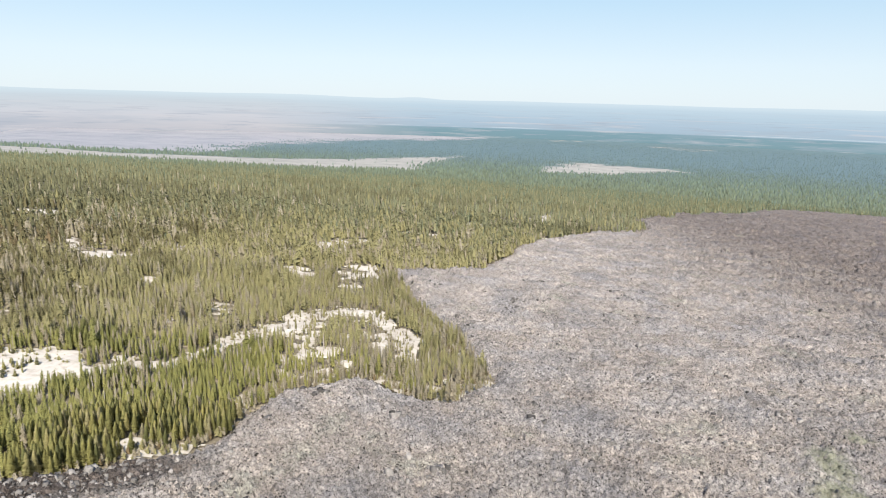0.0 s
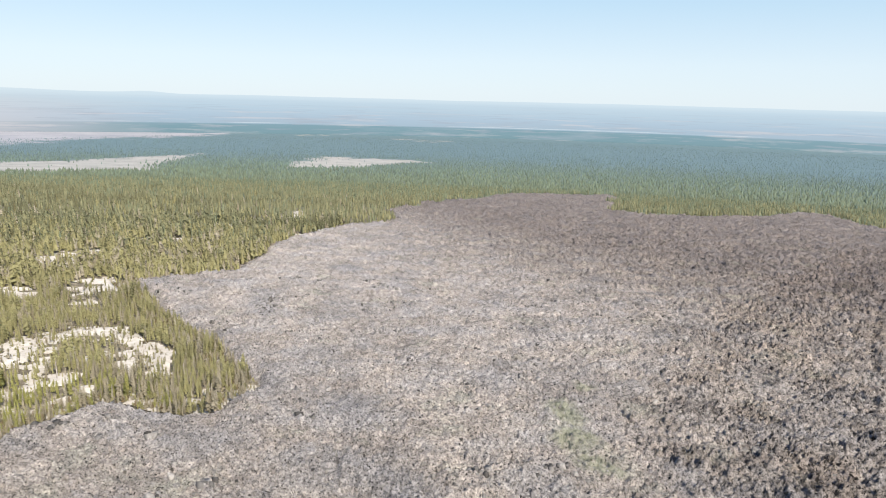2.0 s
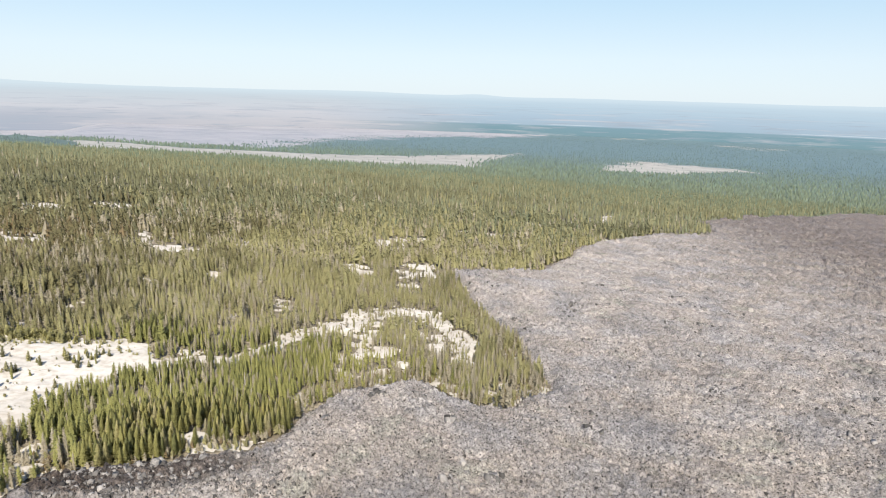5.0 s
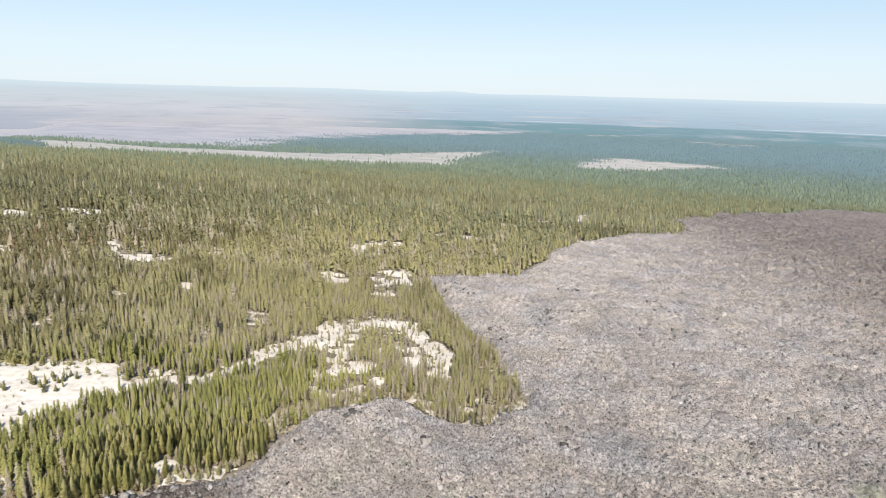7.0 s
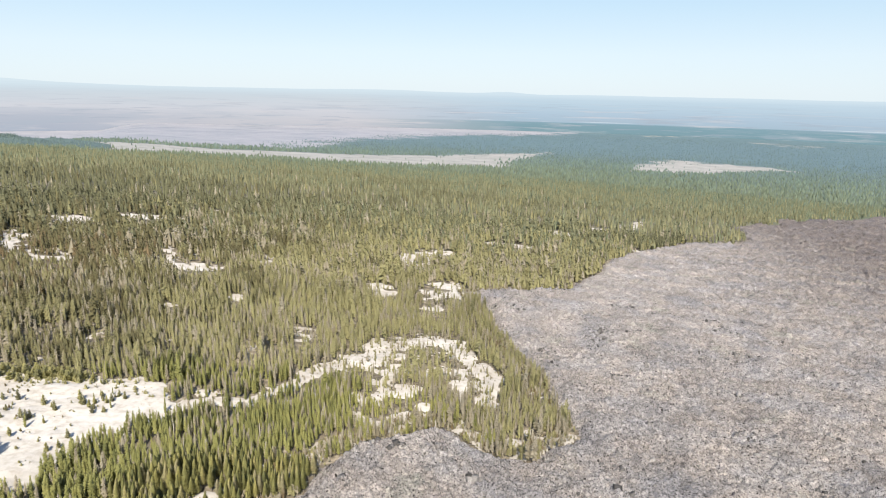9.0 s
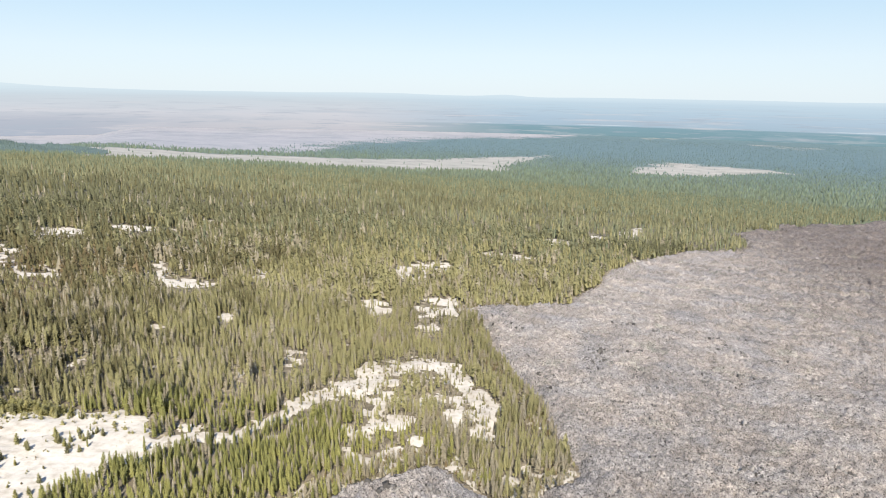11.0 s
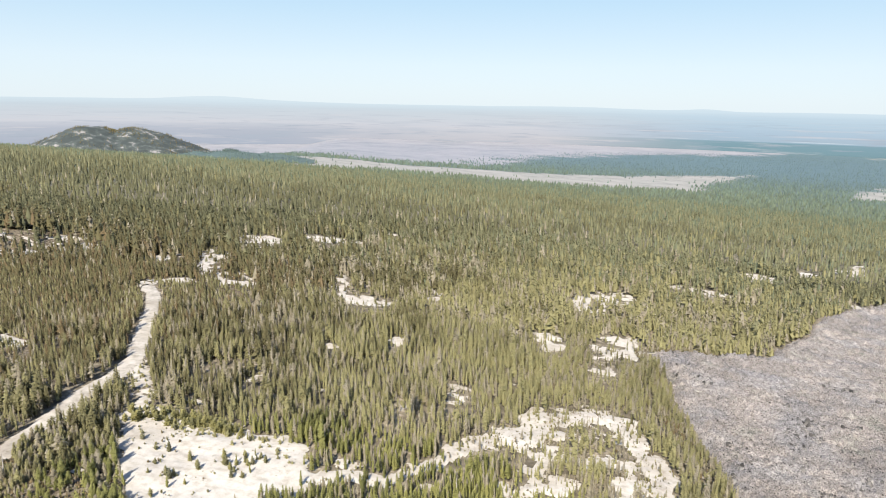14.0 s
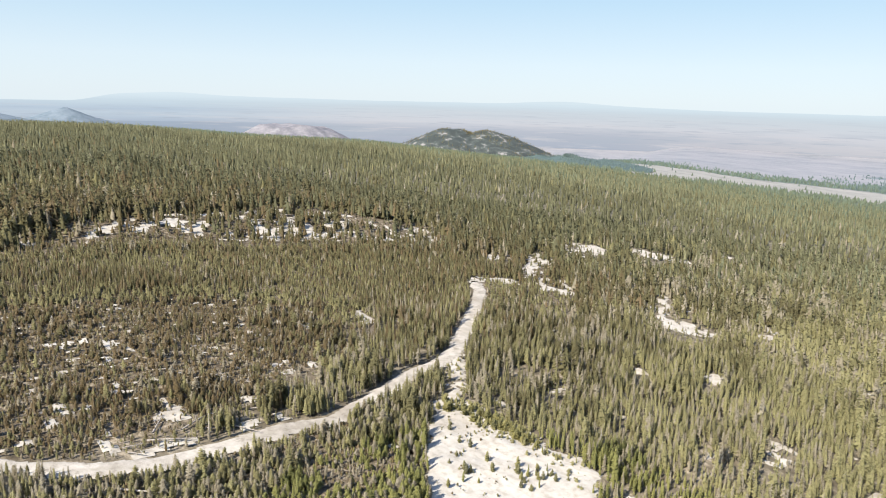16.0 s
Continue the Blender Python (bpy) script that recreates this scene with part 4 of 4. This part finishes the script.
def tones(x, y):
    """Shade of each tree: 0 to 0.1 grey and dead, to 0.2 brown, above that olive to yellow-green."""
    r = np.hypot(x, y)
    t = 0.58 + 0.24 * grain(x, y, 40, 73, 2) + 0.28 * grain(x, y, 11, 80, 2) - 0.3 * np.clip(grain(x, y, 15, 77, 2) - 0.05, 0, 1) + rng.normal(0, 0.14, len(x)) - 0.29 * smooth((-x - 75) / 70) * smooth((y - 150) / 50) - 0.22 * smooth((-x - 155) / 60) * smooth((420 - y) / 150) - 0.2 * smooth((-x - 200) / 80) * smooth((480 - y) / 120)
    t = np.where((np.hypot(x + 45, y - 140) < 75), t + 0.1, t) + 0.1 * smooth((x + 150) / 30) * smooth((290 - r) / 40) + 0.1 * smooth((r - 230) / 60) * smooth((900 - r) / 300) * smooth((x + 160) / 60) + 0.07 * smooth((r - 250) / 60) * smooth((650 - r) / 100)
    west = smooth((-x - 190) / 80) * smooth((480 - y) / 120)
    dead = rng.random(len(x)) * (1 + 2.5 * west) < 0.15 + 0.12 * (grain(x, y, 35, 74, 2) > 0.1) + 0.3 * (grain(x, y, 17, 75, 2) > 0.38) + 0.12 * (inside(x, y, ROADSIDE) > 0) - 0.12 * (inside(x, y, SPARSE) > 0) + 0.35 * ((lava_in(x, y) > -6) & (y < 160))
    t = np.where(inside(x, y, CRESCENT_SCRUB) > -3, t + 0.2, t)
    brown = rng.random(len(x)) < np.maximum(0.72 * smooth((inside(x, y, SPARSE) + 15) / 20), 0.35 * smooth((-x - 150) / 50) * smooth((360 - y) / 80))
    t = np.clip(t, 0.25, np.interp(r, [260, 420, 620, 900], [1.0, 0.85, 0.7, 0.6]))
    t = np.where(brown, rng.uniform(0.12, 0.24, len(x)), t)
    return np.where(dead, rng.uniform(0.0, 0.11, len(x)), t)


def forest(name, x, y, shapes, mats, label, h=None, tone=None, wide=0.94):
    h = heights(x, y) if h is None else h
    place = np.stack([x, y, ground_z(x, y) - 0.2], -1)
    scale = np.stack([h * rng.uniform(0.82, 1.25, len(x)) * wide * np.where((inside(x, y, SPARSE) > -8) | (inside(x, y, ROADSIDE) > 0), 1.6, 1.0), h], -1)
    ob = scatter(name, shapes, rng.integers(0, len(shapes), len(x)), place, scale, rng.uniform(0, 6.28, len(x)), mats, tones(x, y) if tone is None else tone)
    return tagged(ob, label, "forest", kind="stuff")


def part(name, me, parent, label=""):
    ob = new(name, me)
    ob.parent = parent
    return tagged(ob, label)


def pine_kind(name, label, shape, needles, group, bark=BARK):
    """One standing pine of height 1 at the origin: an empty with a trunk and a crown."""
    v, f, m = shape
    root = tagged(new(name), label, "tree", group)
    for piece, k, mat in (("trunk", 1, bark), ("crown", 0, needles)):
        faces = f[m == k]
        used, faces = np.unique(faces, return_inverse=True)
        part(piece, mesh_from(piece, v[used], faces.reshape(-1, 3), [mat]), root)
    return root


def plant(kinds, x, y, h, wide=1.0):
    """Sets copies of the kinds at the places; the kinds themselves take the first places."""
    z = ground_z(x, y) - 0.15
    for k in range(len(x)):
        m = Matrix.LocRotScale((x[k], y[k], z[k]), Euler((0, 0, k * 2.4)), (h[k] * wide, h[k] * wide, h[k]))
        if k < len(kinds):
            kinds[k].matrix_world = m
        else:
            copy_one(kinds[k % len(kinds)], m)


def copy_one(kind, m):
    ob = copy_thing(kind, Matrix())
    ob.matrix_basis = m
    return ob


x, y = stand(60, 190, 1.16)
ok = rng.random(len(x)) < density(x, y)
x, y = x[ok], y[ok]
near = np.argsort(np.hypot(x + 45, y - 102))
stand_x, stand_y = x[near[:290]], y[near[:290]]
x, y = x[near[290:]], y[near[290:]]
fore = (np.hypot(x + 60, y - 118) < 62) & (y < 170)
forest("pine_forest", x[fore], y[fore], LOD0, [FRONT_NEEDLES, BARK], "dense fresh green young pines between clearing and lava", None, None, 1.12)
forest("pine_forest", x[~fore], y[~fore], LOD0, [NEEDLES, BARK], "dense slim young pines with grey dead ones among them", None, None, 1.14)


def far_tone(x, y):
    """Olive near by to blue-green far off, the blue standing for haze."""
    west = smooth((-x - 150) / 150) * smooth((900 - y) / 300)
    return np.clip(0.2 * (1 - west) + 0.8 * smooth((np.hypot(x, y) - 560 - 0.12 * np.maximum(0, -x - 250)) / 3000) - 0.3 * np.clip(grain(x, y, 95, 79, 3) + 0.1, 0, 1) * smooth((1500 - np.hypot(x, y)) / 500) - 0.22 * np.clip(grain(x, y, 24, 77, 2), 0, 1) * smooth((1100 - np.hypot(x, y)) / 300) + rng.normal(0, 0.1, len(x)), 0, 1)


for shapes, inner, outer, step in ((LOD1, 190, 300, 1.6), (LOD2, 300, 430, 2.05), (LOD2, 430, 620, 2.9)):
    x, y = stand(inner, outer, step)
    ok = rng.random(len(x)) < density(x, y)
    x, y = x[ok], y[ok]
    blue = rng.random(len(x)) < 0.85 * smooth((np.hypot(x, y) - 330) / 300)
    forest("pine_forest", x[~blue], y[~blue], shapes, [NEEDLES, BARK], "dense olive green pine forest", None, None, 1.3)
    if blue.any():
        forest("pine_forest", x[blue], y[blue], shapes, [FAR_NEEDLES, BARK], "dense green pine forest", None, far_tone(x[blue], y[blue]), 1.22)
x, y = rng.uniform(-350, -180, 16000), rng.uniform(25, 300, 16000)
ok = (rng.random(len(x)) < in_thicket(x, y) * np.where(pumice(x, y) > -0.5, 0.1, 1.0)) & (road_in(x, y) < -1)
x, y = x[ok], y[ok]
forest("pine_forest", x, y, LOD2, [NEEDLES, BARK], "close low thicket of young pines", rng.uniform(1.8, 3.8, len(x)), np.clip(rng.normal(0.42, 0.1, len(x)), 0.2, 0.7), 1.15)
x, y = stand(620, 1500, 6.3)
ok = (rng.random(len(x)) < np.where(grain(x, y, 26, 76, 2) < -0.35, 0.5, 0.97)) & (lava_in(x, y) < -3) & ((np.hypot(x, y) > 830) | (small_bare(x, y) < -0.3))
x, y = x[ok], y[ok]
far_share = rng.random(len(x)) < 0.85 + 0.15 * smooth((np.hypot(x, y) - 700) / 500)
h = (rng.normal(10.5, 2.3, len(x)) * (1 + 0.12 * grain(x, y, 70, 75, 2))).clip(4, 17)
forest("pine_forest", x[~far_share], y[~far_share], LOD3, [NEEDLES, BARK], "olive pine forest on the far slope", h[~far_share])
forest("hazed_forest", x[far_share], y[far_share], LOD3, [FAR_NEEDLES, BARK], "conifer forest on the far slope, tinted blue-green for haze", h[far_share], far_tone(x[far_share], y[far_share]))
x, y = stand(1500, 4500, 12.5)
mx, my = x + 40 * grain(x, y, 90, 15, 3), y + 80 * grain(x, y, 90, 16, 3)
plain_in = inside(mx, my, PLAIN) + 170 * grain(x, y, 120, 19, 3)
meadow_in = np.maximum(inside(mx, my, MEADOW_A), inside(mx, my, MEADOW_B))
taken = np.where(meadow_in > 0, np.where(meadow_in < 40, 0.2, 0.012), 1.05 - 0.85 * smooth((np.hypot(x, y) - 2000) / 1700))
taken = np.where(plain_in > 0, 0.3 * smooth((260 - plain_in) / 260) ** 2, taken)
ok = rng.random(len(x)) < taken
x, y, plain_in = x[ok], y[ok], plain_in[ok]
h = rng.normal(8.5, 1.5, len(x)).clip(4, 12) * (1 - 0.3 * smooth((np.hypot(x, y) - 1700) / 1500))
forest("hazed_forest", x, y, LOD4, [FAR_NEEDLES], "conifer forest out on the plain, tinted blue-green for haze", h, np.clip(far_tone(x, y), 0.45, 1), 1.6)

# The foremost pines, each a tree of its own.
kinds = [pine_kind("pine_tree", "slim young pine with olive needles in the dense front stand", conifer(500 + k, 30, 10, 6, bare=0.05 + 0.05 * (k % 3), thin=0.78 + 0.1 * (k % 4)),
                   STAND_NEEDLES, "pines of the front stand") for k in range(8)]
plant(kinds, stand_x, stand_y, heights(stand_x, stand_y), 1.25)

# ---------------------------------------------------------------- young pines in the clearing
SAPLINGS = [(-102, 127), (-100, 133), (-110, 133), (-109, 130), (-120, 137), (-118, 145), (-108, 151), (-110, 151), (-104, 152), (-100, 150), (-92, 141), (-90, 143), (-89, 146), (-92, 134), (-93, 136),
            (-99, 140), (-99, 137), (-95, 142), (-100, 120), (-98, 127), (-90, 135), (-89, 116), (-88, 118), (-89, 122), (-122, 139), (-121, 147), (-116, 148), (-112, 152), (-114, 135), (-111, 136)]
kinds = [pine_kind("young_pine", "bushy young pine standing alone on pale pumice", conifer(600 + k, 11, 8, 5, bare=0.0, thin=2.0), BUSH_NEEDLES, "young pines in the clearing") for k in range(4)]
HEDGE = [(-131, 142), (-127, 148), (-119, 151), (-112, 150), (-104, 151)]
for k in range(64):
    q = 4 * (k + 0.5) / 64
    i = int(q)
    (ax, ay), (bx, by) = HEDGE[i], HEDGE[i + 1]
    SAPLINGS.append((ax + (bx - ax) * (q - i) + rng.normal(0, 1.2), ay + (by - ay) * (q - i) + rng.normal(0, 1.6)))
SAPLINGS += [(-104 + rng.normal(0, 2.0), 130 + rng.normal(0, 2.5)) for k in range(6)] + [(-94 + rng.normal(0, 2.5), 141 + rng.normal(0, 2.0)) for k in range(12)]
spots = np.array(SAPLINGS, float)
hedge = (np.arange(len(spots)) >= 30) & (np.arange(len(spots)) < 94)
plant(kinds, spots[~hedge, 0], spots[~hedge, 1], rng.uniform(1.1, 2.9, int((~hedge).sum())))
kinds = [pine_kind("pine_bush", "broad yellow-green pine bush at the edge of the clearing", conifer(640 + k, 9, 8, 5, bare=0.0, thin=3.0), HEDGE_NEEDLES, "pine bushes round the clearing") for k in range(4)]
plant(kinds, spots[hedge, 0], spots[hedge, 1], rng.uniform(1.6, 3.2, int(hedge.sum())))

# Low brush on the bare ground.
x, y = rng.uniform(-240, 20, 60000), rng.uniform(40, 235, 60000)
d = pumice(x, y)
thick = np.where(inside(x, y, CLEARING) > 0, 0.12 + 0.9 * (y > 144) * (x < -108) + 0.6 * (x < -112) * (y > 133) + 0.4 * (y > 147) + 0.3 * (grain(x, y, 8, 81, 2) > 0.25), np.where(inside(x, y, CRESCENT) > 0, 1.5, 0.55))
ok = (d > -1) & (road_in(x, y) < -0.3) & (lava_in(x, y) < 0) & (rng.random(len(x)) < thick * 0.3)
x, y = x[ok], y[ok]
BRUSH = [feathered(700 + s, 20, 0.44) for s in range(4)]
hb = rng.uniform(0.25, 0.9, len(x)) * np.where((y > 145) & (x < -76), 1.9, 1.0)
brush = scatter("low_brush", BRUSH, rng.integers(0, 4, len(x)), np.stack([x, y, ground_z(x, y)], -1), np.stack([hb * 1.3, hb], -1), rng.uniform(0, 6.28, len(x)), [NEEDLES, BARK], np.where((y > 145) & (x < -76), rng.uniform(0.55, 1.0, len(x)), rng.uniform(0.0, 0.9, len(x))))
tagged(brush, "low brush and seedlings dotting the pale ground", "brush", kind="stuff")


# Brown shrubs covering the thin stand beside the road.
x, y = rng.uniform(-252, -92, 52000), rng.uniform(28, 170, 52000)
ok = ((inside(x, y, SPARSE) > 0) | (inside(x, y, ROADSIDE) > 0)) & (road_in(x, y) < -0.4) & (rng.random(len(x)) < np.where(pumice(x, y) > 0, 0.12, 0.42))
x, y = x[ok], y[ok]
SHRUBS = [spire(720 + s, 3, 4, 0.5) for s in range(5)]
hb = rng.uniform(0.35, 1.2, len(x))
shrubs = scatter("brown_shrubs", SHRUBS, rng.integers(0, 5, len(x)), np.stack([x, y, ground_z(x, y) - 0.1], -1), np.stack([hb * 1.3, hb], -1), rng.uniform(0, 6.28, len(x)), [NEEDLES], rng.choice(np.array([0.09, 0.13, 0.16, 0.2, 0.3]), len(x)))
tagged(shrubs, "brown shrubs and stunted seedlings between the thin pines", "brush", kind="stuff")


# ---------------------------------------------------------------- dead wood
def tube(points, radii, sides=6):
    v, f = [], []
    for (px_, py_, pz_), r in zip(points, radii):
        for s in range(sides):
            a = 2 * math.pi * s / sides
            v.append((px_ + (r * math.cos(a) if sides else 0), py_ + r * math.sin(a), pz_))
    for k in range(len(points) - 1):
        for s in range(sides):
            t = (s + 1) % sides
            f += [(k * sides + s, k * sides + t, (k + 1) * sides + t), (k * sides + s, (k + 1) * sides + t, (k + 1) * sides + s)]
    return np.array(v), np.array(f)


def dead_kind(name, label, group, seed):
    """A bare trunk of height 1 along z with broken limbs."""
    rng = np.random.default_rng(seed)
    root = tagged(new(name), label, "dead tree", group)
    bend = rng.normal(0, 0.02, 2)
    part("trunk", mesh_from("trunk", *tube([(0, 0, -0.02), (bend[0], bend[1], 0.5), (0, 0, 1)], (0.03, 0.022, 0.008)), [DEADWOOD]), root)
    for k in range(6):
        h, a, q = rng.uniform(0.25, 0.9), rng.random() * 6.28, rng.uniform(0.08, 0.2)
        end = (q * math.cos(a), q * math.sin(a), h + rng.uniform(-0.03, 0.06))
        part("limb", mesh_from("limb", *tube([(0, 0, h), end], (0.01, 0.004), 4), [DEADWOOD]), root)
    return root


LOGS = [(-141, 67, 40), (-144, 72, 62), (-142, 76, 70), (-145, 84, 55), (-147, 74, 150), (-143, 91, 30), (-143, 66, 84), (-146, 80, 120), (-152, 88, 20), (-150, 97, 75), (-119, 152, 15), (-106, 154, 100),
        (-158, 110, 50), (-166, 104, 140), (-172, 92, 80), (-186, 120, 10), (-181, 84, 66), (-128, 62, 45)]
kinds = [dead_kind("fallen_log", "weathered grey fallen log lying on pale ground", "fallen logs", 800 + k) for k in range(3)]
for k, (lx, ly, turn) in enumerate(LOGS):
    long_ = 4.0 + (k * 37 % 10) * 0.4
    z = float(ground_z(np.array(lx * 1.0), np.array(ly * 1.0))) + 0.16
    m = Matrix.LocRotScale((lx, ly, z), Euler((0, radians(90), radians(turn))), (long_ * 1.15,) * 3)
    if k < 3:
        kinds[k].matrix_world = m
    else:
        copy_one(kinds[k % 3], m)
SNAGS = [(-140, 84), (-64, 121), (-52, 129), (-70, 128), (-31, 171), (-18, 167), (-3, 163), (-48, 152), (-150, 108), (-164, 96), (-39, 233), (-12, 210), (-95, 165), (-128, 110)]
kinds = [dead_kind("dead_snag", "standing grey dead pine without needles", "standing dead pines", 820 + k) for k in range(3)]
spots = np.array(SNAGS, float)
plant(kinds, spots[:, 0], spots[:, 1], rng.uniform(4.5, 6.5, len(spots)))

# Pines up the slopes of the nearer cone and on the low rise.
def slope_pines(name, hx, hy, hz, count, low, high, needles, tone0, tone1, label):
    pick = rng.integers(0, hx.size, count)
    x, y, z = (a.ravel()[pick] for a in (hx, hy, hz))
    x, y = x + rng.normal(0, 3, count), y + rng.normal(0, 3, count)
    ok = grain(x, y, 60, 91, 3) > -0.25
    x, y, z = x[ok], y[ok], z[ok] - 1.0
    h = rng.uniform(low, high, len(x))
    ob = scatter(name, LOD3, rng.integers(0, 5, len(x)), np.stack([x, y, z], -1), np.stack([h * 1.2, h], -1), rng.uniform(0, 6.28, len(x)), [needles, BARK], rng.uniform(tone0, tone1, len(x)))
    return tagged(ob, label, "forest", kind="stuff")


slope_pines("cone_pines", cone_x, cone_y, cone_z, 2600, 5, 9, NEEDLES, 0.2, 0.3, "dark pines scattered up the cinder cone")
slope_pines("rise_pines", rise_x, rise_y, rise_z, 2000, 5, 8, FAR_NEEDLES, 0.75, 1.0, "conifers covering the low rise, tinted blue-green for haze")

# Grey brush and dead scrub along the foot of the flow.
x, y = rng.uniform(-80, 30, 60000), rng.uniform(76, 320, 60000)
d = lava_in(x, y)
ok = (d > -5) & (d < 1.2) & (rng.random(len(x)) < 0.5)
x, y = x[ok], y[ok]
hb = rng.uniform(0.5, 2.0, len(x))
scrub = scatter("dead_scrub", BRUSH, rng.integers(0, 4, len(x)), np.stack([x, y, ground_z(x, y)], -1), np.stack([hb, hb], -1), rng.uniform(0, 6.28, len(x)), [NEEDLES], np.where(rng.random(len(x)) < 0.6, rng.uniform(0.0, 0.16, len(x)), rng.uniform(0.3, 0.8, len(x))))
tagged(scrub, "grey dead scrub and seedlings along the edge of the lava", "scrub", kind="stuff")
